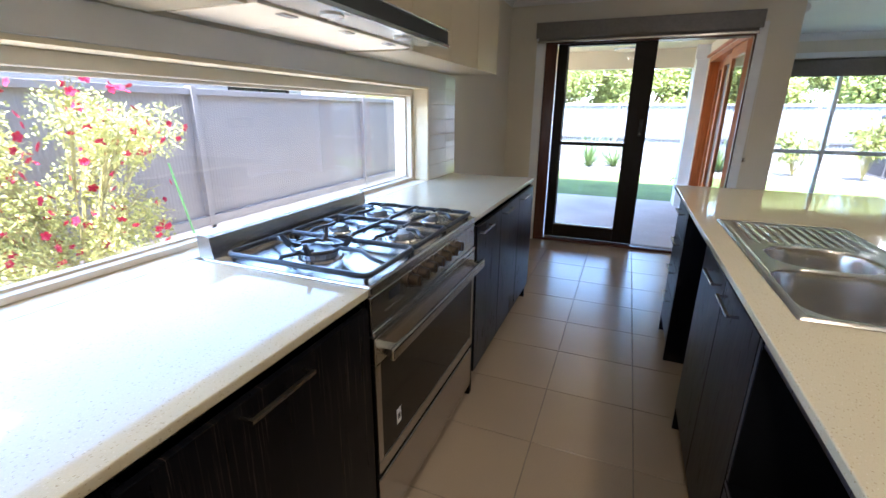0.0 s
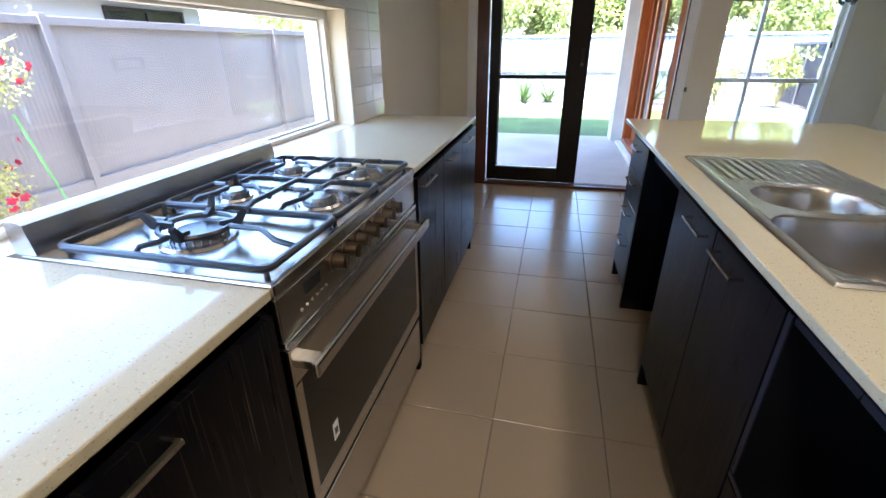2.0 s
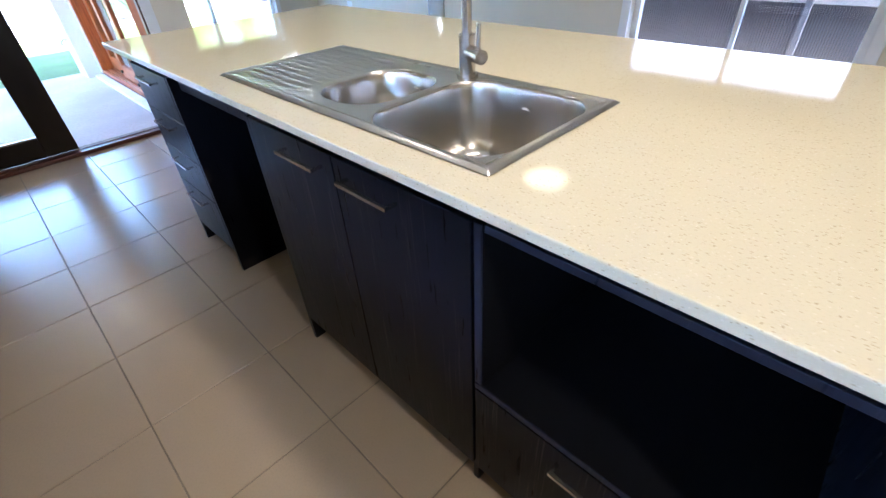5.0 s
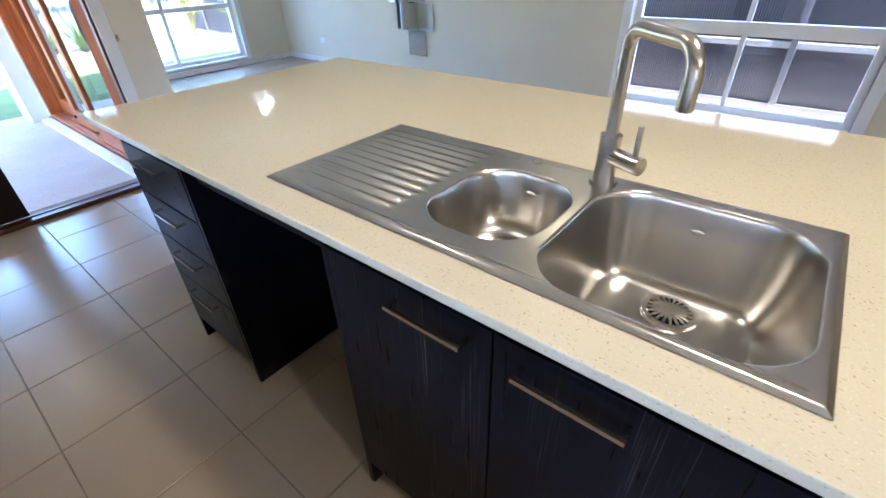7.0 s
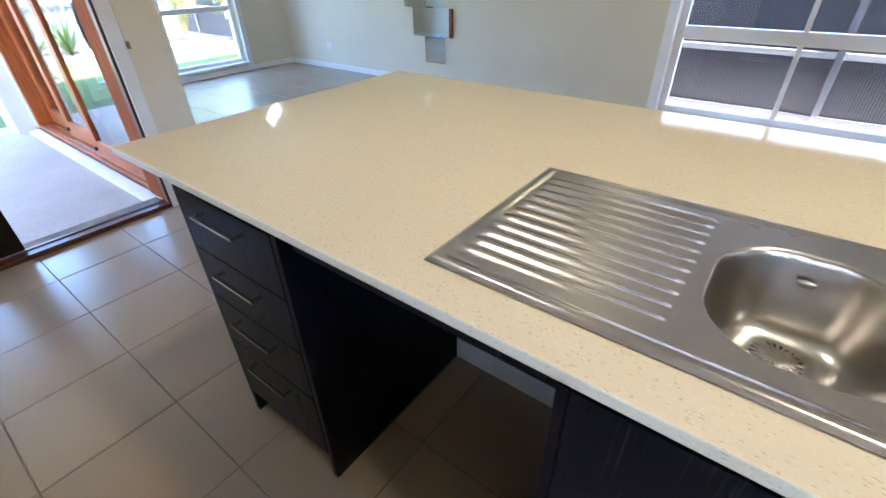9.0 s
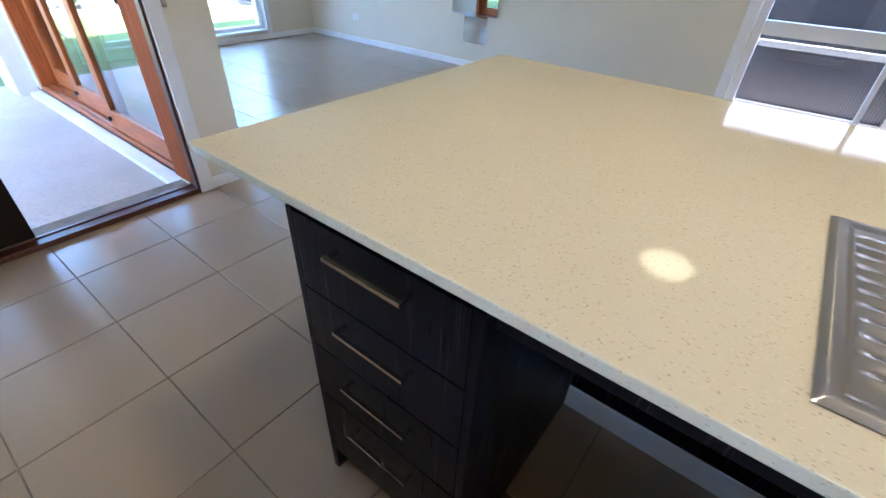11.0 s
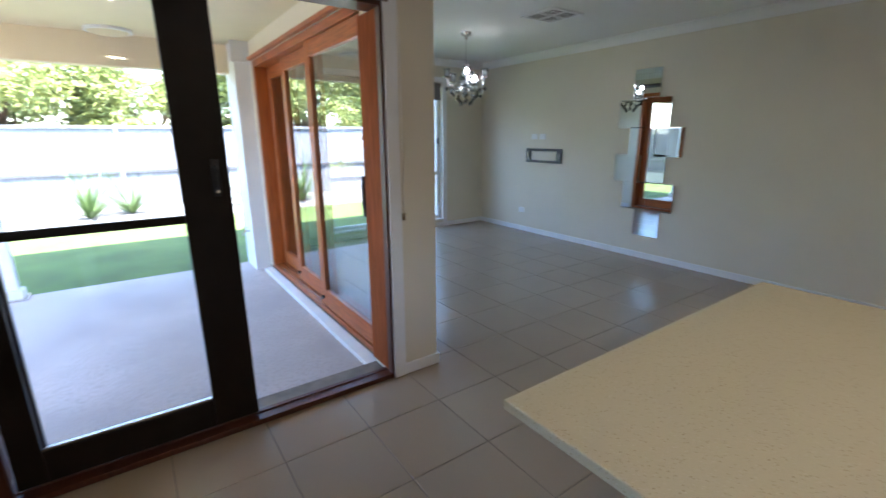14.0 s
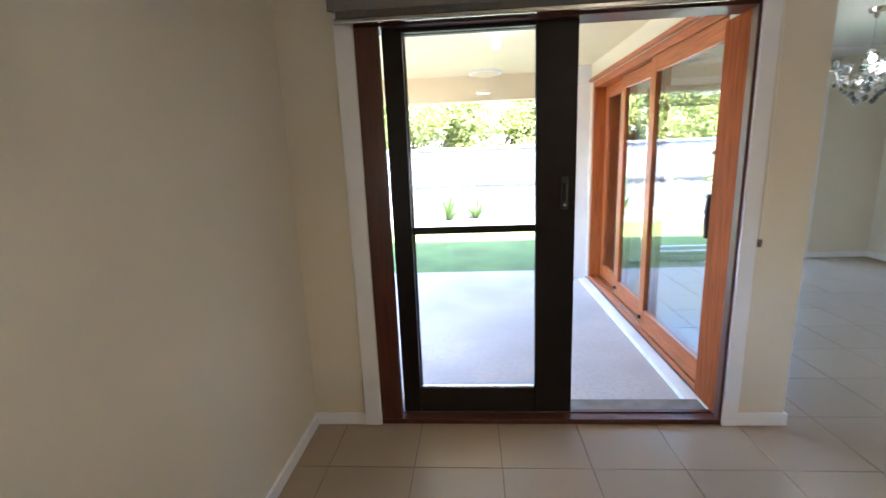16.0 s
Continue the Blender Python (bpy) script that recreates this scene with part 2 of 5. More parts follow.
def box(bm, lo, hi, bevel=0.0):
    """A box between two corners, with its edges rounded by bevel."""
    c = [(a + b) / 2 for a, b in zip(lo, hi)]
    s = [max(abs(b - a), 1e-5) for a, b in zip(lo, hi)]
    made = bmesh.ops.create_cube(bm, size=1, matrix=Matrix.LocRotScale(c, None, s))["verts"]
    if bevel:
        edges = list({e for v in made for e in v.link_edges})
        bmesh.ops.bevel(bm, geom=edges, offset=min(bevel, min(s) * 0.45), segments=2, profile=0.5, affect="EDGES")


def cyl(bm, p0, p1, r0, r1=None, seg=24):
    a, b = Vector(p0), Vector(p1)
    m = Matrix.Translation((a + b) / 2) @ (b - a).to_track_quat("Z", "Y").to_matrix().to_4x4()
    bmesh.ops.create_cone(bm, cap_ends=True, segments=seg, radius1=r0, radius2=r0 if r1 is None else r1, depth=(b - a).length, matrix=m)


def ball(bm, c, r, seg=12, squash=(1, 1, 1)):
    bmesh.ops.create_uvsphere(bm, u_segments=seg, v_segments=max(6, seg // 2), radius=r, matrix=Matrix.LocRotScale(c, None, squash))


def tube(bm, pts, r, seg=10, r_end=None, turn=0.0):
    """A round or many-sided bar along a line of points."""
    pts = [Vector(p) for p in pts]
    rings, up = [], Vector((0, 0, 1))
    for i, p in enumerate(pts):
        d = (pts[min(i + 1, len(pts) - 1)] - pts[max(i - 1, 0)]).normalized()
        if abs(d.dot(up)) > 0.98:
            up = Vector((1, 0, 0)) if abs(d.x) < 0.9 else Vector((0, 1, 0))
        side = d.cross(up).normalized()
        up = side.cross(d).normalized()
        rr = r if r_end is None else r + (r_end - r) * i / (len(pts) - 1)
        rings.append([bm.verts.new(p + side * math.cos(turn + 2 * math.pi * k / seg) * rr + up * math.sin(turn + 2 * math.pi * k / seg) * rr) for k in range(seg)])
    for a, b in zip(rings, rings[1:]):
        for k in range(seg):
            bm.faces.new((a[k], a[(k + 1) % seg], b[(k + 1) % seg], b[k]))
    bm.faces.new(rings[0][::-1])
    bm.faces.new(rings[-1])


def thing(name, at, label, category, group="", kind=""):
    ob = new(name)
    ob.location = at
    ob.empty_display_size = 0.05
    ORIGIN[ob] = Vector(at)
    return tagged(ob, label, category, group, kind)


def part(name, bm, material, parent=None, label="", smooth=False):
    """Links a bmesh, drawn in world places, as one mesh object under parent."""
    me = bpy.data.meshes.new(name)
    bmesh.ops.recalc_face_normals(bm, faces=bm.faces)
    if smooth:
        for f in bm.faces:
            f.smooth = True
    at = ORIGIN[parent] if parent else Vector((0, 0, 0))
    bm.transform(Matrix.Translation(-at))
    bm.to_mesh(me)
    bm.free()
    if smooth:
        me.set_sharp_from_angle(angle=radians(35))
    me.materials.append(material)
    ob = new(name, me)
    if parent:
        ob.parent = parent
    ORIGIN[ob] = at
    return tagged(ob, label) if label else ob


def bpart(name, lo, hi, material, parent=None, bevel=0.002, label=""):
    bm = bmesh.new()
    box(bm, lo, hi, bevel)
    return part(name, bm, material, parent, label)


def boxes(name, spans, material, parent=None, bevel=0.0, label=""):
    bm = bmesh.new()
    for lo, hi in spans:
        box(bm, lo, hi, bevel)
    return part(name, bm, material, parent, label)


def setting(ob, label, category):
    return tagged(ob, label, category, "", "structure")


# ---- the shell of the house ----
WX, DY, EX, NY, SY, CZ = -1.07, 5.075, 4.745, 8.63, -2.4, 2.48
T = 0.25


def wall_x(name, x0, x1, y0, y1, openings, label, z1=CZ, material=None):
    """A wall that runs along y, with openings (y0, y1, z0, z1)."""
    spans, at = [], y0
    for a, b, c, d in sorted(openings):
        spans.append(((x0, at, 0), (x1, a, z1)))
        if c > 0.01:
            spans.append(((x0, a, 0), (x1, b, c)))
        spans.append(((x0, a, d), (x1, b, z1)))
        at = b
    spans.append(((x0, at, 0), (x1, y1, z1)))
    return setting(boxes(name, spans, material or WALL), label, "wall")


def wall_y(name, y0, y1, x0, x1, openings, label, z1=CZ):
    spans, at = [], x0
    for a, b, c, d in sorted(openings):
        spans.append(((at, y0, 0), (a, y1, z1)))
        if c > 0.01:
            spans.append(((a, y0, 0), (b, y1, c)))
        spans.append(((a, y0, d), (b, y1, z1)))
        at = b
    spans.append(((at, y0, 0), (x1, y1, z1)))
    return setting(boxes(name, spans, WALL), label, "wall")


wall_west = wall_x("wall_west", WX - T, WX, SY, DY + T, [(-0.75, 2.97, 0.925, 1.53)], "beige painted kitchen wall with long window")
wall_y("wall_north_kitchen", DY, DY + T, WX, 1.409, [(-0.70, 1.10, 0, 2.06)], "beige painted wall round the patio door")
wall_x("wall_living_west", 1.13, 1.409, DY + T, NY + T, [(DY + T + 0.012, 7.93, 0, 2.14)], "rendered wall holding timber stacking doors", material=WALL)
wall_y("wall_north_living", NY, NY + T, 1.409, EX + T, [(1.95, 3.95, 0.12, 2.16)], "beige painted living room end wall")
wall_x("wall_east", EX, EX + T, SY, NY, [(1.16, 3.02, 0.09, 2.16)], "long beige painted living room wall")
wall_y("wall_south", SY - T, SY, WX - T, EX + T, [], "plain beige wall behind the kitchen")
ceiling = setting(boxes("ceiling", [((WX - T, SY - T, CZ), (1.409, DY + T, CZ + 0.2)), ((1.409, SY - T, CZ), (EX + T, NY + T, CZ + 0.2)), ((1.16, DY + T, CZ), (1.409, NY + T, CZ + 0.2))], CEIL), "plain white plasterboard ceiling", "ceiling")


def cornice(name, pts):
    """Coved cornice: each run from a to b, with the inward way n."""
    bm = bmesh.new()
    for a, b, n in pts:
        a, b, n = Vector((*a, 0)), Vector((*b, 0)), Vector((*n, 0))
        prof = [(0, -0.09), (0.012, -0.09), (0.022, -0.062), (0.05, -0.024), (0.085, -0.012), (0.085, 0), (0, 0)]
        rows = [[bm.verts.new(p + n * u + Vector((0, 0, CZ + v))) for u, v in prof] for p in (a, b)]
        for k in range(len(prof)):
            bm.faces.new((rows[0][k], rows[0][(k + 1) % len(prof)], rows[1][(k + 1) % len(prof)], rows[1][k]))
        bm.faces.new(rows[0])
        bm.faces.new(rows[1][::-1])
    return setting(part(name, bm, CEIL, smooth=True), "white coved plaster cornice along the walls", "cornice")


cornice("cornice_trim", [((WX, SY), (WX, DY), (1, 0)), ((WX, DY), (1.409, DY), (0, -1)), ((1.409, DY), (1.409, NY), (1, 0)), ((1.409, NY), (EX, NY), (0, -1)), ((EX, NY), (EX, SY), (-1, 0))])


def skirting(name, runs):
    bm = bmesh.new()
    for lo, hi in runs:
        box(bm, (*lo, 0.0), (*hi, 0.07), 0.004)
    return setting(part(name, bm, WHITE), "white painted skirting board", "skirting")


S = 0.014
skirting("baseboard", [((WX, 3.42), (WX + S, DY - S)), ((WX, DY - S), (-0.79, DY)), ((1.175, DY - S), (1.409 + S, DY)), ((1.409, DY), (1.409 + S, DY + T)), ((1.409, 7.98), (1.409 + S, NY - S)), ((1.409, NY - S), (EX, NY)), ((EX - S, SY), (EX, NY - S))])

# ---- windows and doors ----
def pane(name, lo, hi, parent, material=None):
    ob = bpart(name, lo, hi, material or GLASS, parent, 0)
    ob.visible_shadow = False
    return ob


# long kitchen window above the bench
win = thing("window_1", (-1.2, 1.1, 0.925), "long low cream-framed window above the kitchen bench", "window", kind="structure")
wy0, wy1, wz0, wz1 = -0.75, 2.97, 0.925, 1.53
boxes("reveal", [((-1.19, wy0, wz1 - 0.012), (WX + 0.004, wy1, wz1)), ((-1.19, wy1 - 0.012, wz0), (WX + 0.004, wy1, wz1 - 0.012))], CREAM, win)
boxes("frame", [((-1.26, wy0, wz0 + 0.002), (-1.17, wy1 - 0.012, wz0 + 0.022)), ((-1.26, wy0, wz1 - 0.055), (-1.17, wy1 - 0.012, wz1 - 0.012)), ((-1.26, wy1 - 0.05, wz0 + 0.022), (-1.17, wy1 - 0.012, wz1 - 0.055)), ((-1.26, wy0, wz0 + 0.022), (-1.17, wy0 + 0.04, wz1 - 0.055))], FRAME, win, 0.003)
boxes("glazing_bead", [((-1.232, wy0 + 0.04, wz0 + 0.022), (-1.205, wy1 - 0.05, wz0 + 0.030)), ((-1.232, wy0 + 0.04, wz1 - 0.067), (-1.205, wy1 - 0.05, wz1 - 0.055)), ((-1.232, wy1 - 0.062, wz0 + 0.030), (-1.205, wy1 - 0.05, wz1 - 0.067))], FRAME, win, 0.002)
pane("pane", (-1.222, wy0 + 0.03, wz0 + 0.016), (-1.216, wy1 - 0.045, wz1 - 0.05), win)

# living room window in the end wall
win = thing("window_2", (2.95, NY, 0.12), "white four-pane window in the end wall", "window", kind="structure")
x0, x1, z0, z1, g = 1.95, 3.95, 0.12, 2.16, NY + 0.08
boxes("frame", [((x0, g, z0), (x1, g + 0.07, z0 + 0.05)), ((x0, g, z1 - 0.05), (x1, g + 0.07, z1)), ((x0, g, z0 + 0.05), (x0 + 0.05, g + 0.07, z1 - 0.05)), ((x1 - 0.05, g, z0 + 0.05), (x1, g + 0.07, z1 - 0.05))], WHITE, win, 0.003)
bpart("mullion", (2.925, g, z0 + 0.05), (2.975, g + 0.07, z1 - 0.05), WHITE, win, 0.003)
for a, b in ((x0 + 0.05, 2.925), (2.975, x1 - 0.05)):
    bpart("transom", (a, g + 0.005, 0.80), (b, g + 0.06, 0.86), WHITE, win, 0.003)
    pane("pane", (a - 0.005, g + 0.03, z0 + 0.045), (b + 0.005, g + 0.036, 0.805), win)
    pane("pane", (a - 0.005, g + 0.03, 0.855), (b + 0.005, g + 0.036, z1 - 0.045), win)
boxes("sill", [((x0 - 0.02, NY - 0.03, z0 - 0.02), (x1 + 0.02, g - 0.001, z0 + 0.004))], WHITE, win, 0.003)
boxes("architrave", [((x0 - 0.075, NY - 0.016, z0 - 0.05), (x0, NY + 0.08, z1 + 0.075)), ((x1, NY - 0.016, z0 - 0.05), (x1 + 0.075, NY + 0.08, z1 + 0.075)), ((x0, NY - 0.016, z1), (x1, NY + 0.08, z1 + 0.075))], WHITE, win, 0.002)
bm = bmesh.new()
box(bm, (3.905, NY + 0.066, 1.28), (3.925, NY + 0.082, 1.36), 0.003)
part("latch", bm, BLACK_PL, win)
bl = thing("roller_blind", (2.95, NY + 0.04, 2.12), "dark brown rolled-up roller blind in the window", "blind")
bm = bmesh.new()
cyl(bm, (x0 + 0.01, NY + 0.04, 2.12), (x1 - 0.01, NY + 0.04, 2.12), 0.034)
part("roll", bm, BLIND, bl, smooth=True)
bpart("fabric", (x0 + 0.02, NY + 0.006, 1.935), (x1 - 0.02, NY + 0.009, 2.12), BLIND, bl, 0)
bpart("bottom_rail", (x0 + 0.02, NY + 0.001, 1.91), (x1 - 0.02, NY + 0.014, 1.937), BLIND, bl, 0.004)

# living room window in the long wall
win = thing("window_3", (EX, 2.1, 0.09), "white double-hung window with grid in the long wall", "window", kind="structure")
y0, y1, z0, z1, g = 1.16, 3.02, 0.09, 2.16, EX + 0.08
boxes("frame", [((g, y0, z0), (g + 0.07, y1, z0 + 0.06)), ((g, y0, z1 - 0.05), (g + 0.07, y1, z1)), ((g, y0, z0 + 0.06), (g + 0.07, y0 + 0.06, z1 - 0.05)), ((g, y1 - 0.06, z0 + 0.06), (g + 0.07, y1, z1 - 0.05))], WHITE, win, 0.003)
bpart("transom", (g + 0.004, y0 + 0.06, 0.725), (g + 0.066, y1 - 0.06, 0.83), WHITE, win, 0.003)
for c, d in ((z0 + 0.06, 0.725), (0.83, z1 - 0.05)):
    bpart("mullion", (g + 0.01, 2.075, c), (g + 0.06, 2.113, d), WHITE, win, 0.003)
    for a, b in ((y0 + 0.06, 2.075), (2.113, y1 - 0.06)):
        pane("pane", (g + 0.03, a - 0.005, c - 0.005), (g + 0.036, b + 0.005, d + 0.005), win)
boxes("sill", [((EX - 0.03, y0 - 0.02, z0 - 0.02), (g - 0.001, y1 + 0.02, z0 + 0.004))], WHITE, win, 0.003)
boxes("architrave", [((EX - 0.016, y0 - 0.085, z0 - 0.06), (EX + 0.08, y0, z1 + 0.08)), ((EX - 0.016, y1, z0 - 0.06), (EX + 0.08, y1 + 0.085, z1 + 0.08)), ((EX - 0.016, y0, z1), (EX + 0.08, y1, z1 + 0.08))], WHITE, win, 0.002)

bl = thing("roller_blind", (EX + 0.04, 2.09, 2.12), "dark brown roller blind lowered a little in the window", "blind")
bm = bmesh.new()
cyl(bm, (EX + 0.04, y0 + 0.01, 2.12), (EX + 0.04, y1 - 0.01, 2.12), 0.034)
part("roll", bm, BLIND, bl, smooth=True)
bpart("fabric", (EX + 0.006, y0 + 0.02, 1.875), (EX + 0.009, y1 - 0.02, 2.12), BLIND, bl, 0)
bpart("bottom_rail", (EX + 0.001, y0 + 0.02, 1.85), (EX + 0.014, y1 - 0.02, 1.877), BLIND, bl, 0.004)

# patio door between kitchen and alfresco
door = thing("door_1", (0.2, DY, 0), "half-open dark sliding patio door in timber frame coloured as shaded", "door", kind="structure")
boxes("architrave", [((-0.79, DY - 0.018, 0), (-0.70, DY + 0.002, 2.06)), ((1.10, DY - 0.018, 0), (1.175, DY + 0.002, 2.06)), ((-0.79, DY - 0.018, 2.06), (1.175, DY + 0.002, 2.135))], WHITE, door, 0.003, "white painted architrave")
# jambs, head and sill take the shaded cedar colour
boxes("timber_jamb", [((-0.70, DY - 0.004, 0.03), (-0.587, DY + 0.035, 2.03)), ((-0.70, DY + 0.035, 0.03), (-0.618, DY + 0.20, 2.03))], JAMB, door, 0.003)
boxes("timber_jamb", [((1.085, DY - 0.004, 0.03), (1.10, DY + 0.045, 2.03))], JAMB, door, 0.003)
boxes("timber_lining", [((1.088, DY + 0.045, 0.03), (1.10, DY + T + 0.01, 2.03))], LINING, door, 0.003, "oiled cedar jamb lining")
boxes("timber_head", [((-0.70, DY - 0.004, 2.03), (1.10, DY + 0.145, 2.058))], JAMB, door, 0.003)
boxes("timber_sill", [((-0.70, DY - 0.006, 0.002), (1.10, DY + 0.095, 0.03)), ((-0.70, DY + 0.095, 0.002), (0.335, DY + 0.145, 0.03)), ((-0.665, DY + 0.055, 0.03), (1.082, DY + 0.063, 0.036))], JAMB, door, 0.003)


def sliding_leaf(parent, x0, x1, y, z0, z1, stile, top, bottom, mid, material):
    boxes("leaf_frame", [((x0, y, z0), (x0 + stile[0], y + 0.035, z1)), ((x1 - stile[1], y, z0), (x1, y + 0.035, z1)), ((x0 + stile[0], y, z1 - top), (x1 - stile[1], y + 0.035, z1)), ((x0 + stile[0], y, z0), (x1 - stile[1], y + 0.035, z0 + bottom))], material, parent, 0.004, "dark bronze leaf frame")
    bpart("mid_rail", (x0 + stile[0], y + 0.004, mid), (x1 - stile[1], y + 0.031, mid + 0.035), material, parent, 0.004)
    boxes("glazing_bead", [((x0 + stile[0], y + 0.006, z0 + bottom), (x1 - stile[1], y + 0.029, z0 + bottom + 0.012))], STEEL, parent, 0.002)
    pane("pane", (x0 + stile[0] - 0.006, y + 0.015, z0 + bottom - 0.006), (x1 - stile[1] + 0.006, y + 0.02, z1 - top + 0.006), parent)


sliding_leaf(door, -0.581, 0.335, DY + 0.045, 0.045, 2.03, (0.096, 0.195), 0.018, 0.138, 1.05, BRONZE)
boxes("back_leaf_frame", [((0.255, DY + 0.10, 0.045), (0.335, DY + 0.14, 2.03)), ((-0.577, DY + 0.10, 0.045), (-0.48, DY + 0.14, 2.03)), ((-0.48, DY + 0.10, 0.045), (0.255, DY + 0.14, 0.16)), ((-0.48, DY + 0.10, 2.014), (0.255, DY + 0.14, 2.03))], BRONZE, door, 0.004)
lk = bpart("lock", (0.262, DY + 0.032, 1.16), (0.296, DY + 0.046, 1.32), BLACK_PL, door, 0.006)
bm = bmesh.new()
tube(bm, [(0.279, DY + 0.034, 1.19), (0.279, DY + 0.012, 1.20), (0.279, DY + 0.012, 1.28), (0.279, DY + 0.034, 1.29)], 0.006)
part("handle", bm, BLACK_PL, door, smooth=True)
boxes("lock_cylinder", [((0.272, DY + 0.026, 1.175), (0.286, DY + 0.034, 1.187))], CHROME, door, 0.002)

bl = thing("roller_blind", (0.17, DY - 0.05, 2.2), "grey-brown rolled-up roller blind above the patio door", "blind")
bm = bmesh.new()
cyl(bm, (-0.77, DY - 0.055, 2.165), (1.105, DY - 0.055, 2.165), 0.042)
part("roll", bm, BLIND, bl, smooth=True)
boxes("pelmet", [((-0.785, DY - 0.105, 2.2), (1.12, DY - 0.002, 2.215)), ((-0.785, DY - 0.108, 2.075), (1.12, DY - 0.1, 2.215)), ((-0.785, DY - 0.1, 2.09), (-0.779, DY - 0.002, 2.2)), ((1.114, DY - 0.1, 2.09), (1.12, DY - 0.002, 2.2))], BLIND, bl, 0.002)
bpart("bottom_rail", (-0.775, DY - 0.062, 2.035), (1.11, DY - 0.042, 2.06), STEEL, bl, 0.006, "grey metal bottom rail")
bpart("fabric", (-0.765, DY - 0.054, 2.055), (1.1, DY - 0.051, 2.16), BLIND, bl, 0)
cord = thing("blind_cord", (1.19, DY - 0.02, 0.98), "thin blind cord with small holder on the wall", "cord")
bm = bmesh.new()
tube(bm, [(1.15, DY - 0.05, 2.15), (1.178, DY - 0.03, 1.9), (1.187, DY - 0.02, 1.4), (1.187, DY - 0.016, 0.98)], 0.0022, 6)
part("cord", bm, PLASTIC, cord, smooth=True)
bm = bmesh.new()
box(bm, (1.176, DY - 0.02, 0.955), (1.198, DY, 0.995), 0.004)
part("holder", bm, STEEL, cord)

# timber stacking doors between living room and alfresco
stk = thing("door_2", (1.3, 6.6, 0), "closed varnished cedar stacking glass doors", "door", kind="structure")
sy0, sy1 = DY + T + 0.012, 7.93
boxes("timber_frame", [((1.135, sy1 - 0.06, 0.0), (1.40, sy1, 2.14)), ((1.135, sy0, 0.0), (1.40, sy0 + 0.02, 2.14))], CEDAR, stk, 0.003)
boxes("timber_head", [((1.135, sy0 + 0.02, 2.08), (1.40, sy1 - 0.06, 2.14)), ((1.09, sy0, 2.14), (1.129, sy1, 2.17))], CEDAR_H, stk, 0.003)
boxes("timber_sill", [((1.135, sy0 + 0.02, 0.0), (1.40, sy1 - 0.06, 0.035))], CEDAR_H, stk, 0.003)
for k in range(3):
    bpart("track", (1.163 + 0.055 * k, sy0 + 0.035, 0.035), (1.171 + 0.055 * k, sy1 - 0.06, 0.043), STEEL, stk, 0.001)
for k, (a, b) in enumerate(((sy0 + 0.021, 6.40), (6.28, 7.20), (7.08, sy1 - 0.061))):
    xx = 1.145 + 0.055 * k
    w, v = 0.10, 0.10 if k else 0.062
    boxes("stile", [((xx, a, 0.045), (xx + 0.042, a + v, 2.075))], CEDAR, stk, 0.004)
    boxes("stile", [((xx, b - w, 0.045), (xx + 0.042, b, 2.075))], CEDAR, stk, 0.004)
    bpart("rail", (xx, a + v, 0.045), (xx + 0.042, b - w, 0.185), CEDAR_H, stk, 0.004)
    bpart("rail", (xx, a + v, 1.965), (xx + 0.042, b - w, 2.075), CEDAR_H, stk, 0.004)
    pane("pane", (xx + 0.018, a + v - 0.01, 0.175), (xx + 0.024, b - w + 0.01, 1.975), stk, DARK_GLASS)
bm = bmesh.new()
box(bm, (1.127, sy0 + 0.032, 0.93), (1.146, sy0 + 0.072, 1.19), 0.008)
for z in (0.955, 1.165):
    cyl(bm, (1.095, sy0 + 0.052, z), (1.130, sy0 + 0.052, z), 0.010, seg=10)
tube(bm, [(1.112, sy0 + 0.052, 0.94), (1.104, sy0 + 0.052, 1.0), (1.104, sy0 + 0.052, 1.12), (1.112, sy0 + 0.052, 1.18)], 0.015, 8)
part("door_handle", bm, BLACK_PL, stk, "dark bronze pull handle", True)
bm = bmesh.new()
box(bm, (1.133, sy0 + 0.045, 1.35), (1.146, sy0 + 0.075, 1.44), 0.004)
cyl(bm, (1.105, sy0 + 0.06, 1.40), (1.135, sy0 + 0.06, 1.40), 0.011, seg=12)
part("lock", bm, CHROME, stk, "chrome lock barrel", True)
for y in (6.35, 7.15):
    bm = bmesh.new()
    cyl(bm, (1.125 + (0.055 if y > 7 else 0), y, 0.115), (1.155 + (0.055 if y > 7 else 0), y, 0.115), 0.016, seg=12)
    part("bolt", bm, BLACK_PL, stk, smooth=True)
bl = thing("roller_blind", (1.45, 6.5, 2.25), "beige rolled-up roller blind over the stacking doors", "blind")
bm = bmesh.new()
cyl(bm, (1.455, 5.30, 2.26), (1.455, 7.95, 2.26), 0.034)
part("roll", bm, BLIND, bl, smooth=True)
for y in (5.29, 7.955):
    bm = bmesh.new()
    cyl(bm, (1.455, y - 0.006, 2.26), (1.455, y + 0.006, 2.26), 0.04)
    box(bm, (1.41, y - 0.004, 2.225), (1.455, y + 0.004, 2.295))
    part("bracket", bm, PLASTIC, bl)
bm = bmesh.new()
tube(bm, [(1.45, 5.27, 2.25), (1.45, 5.272, 1.95), (1.452, 5.274, 1.55)], 0.003, 6)
part("chain", bm, PLASTIC, bl)

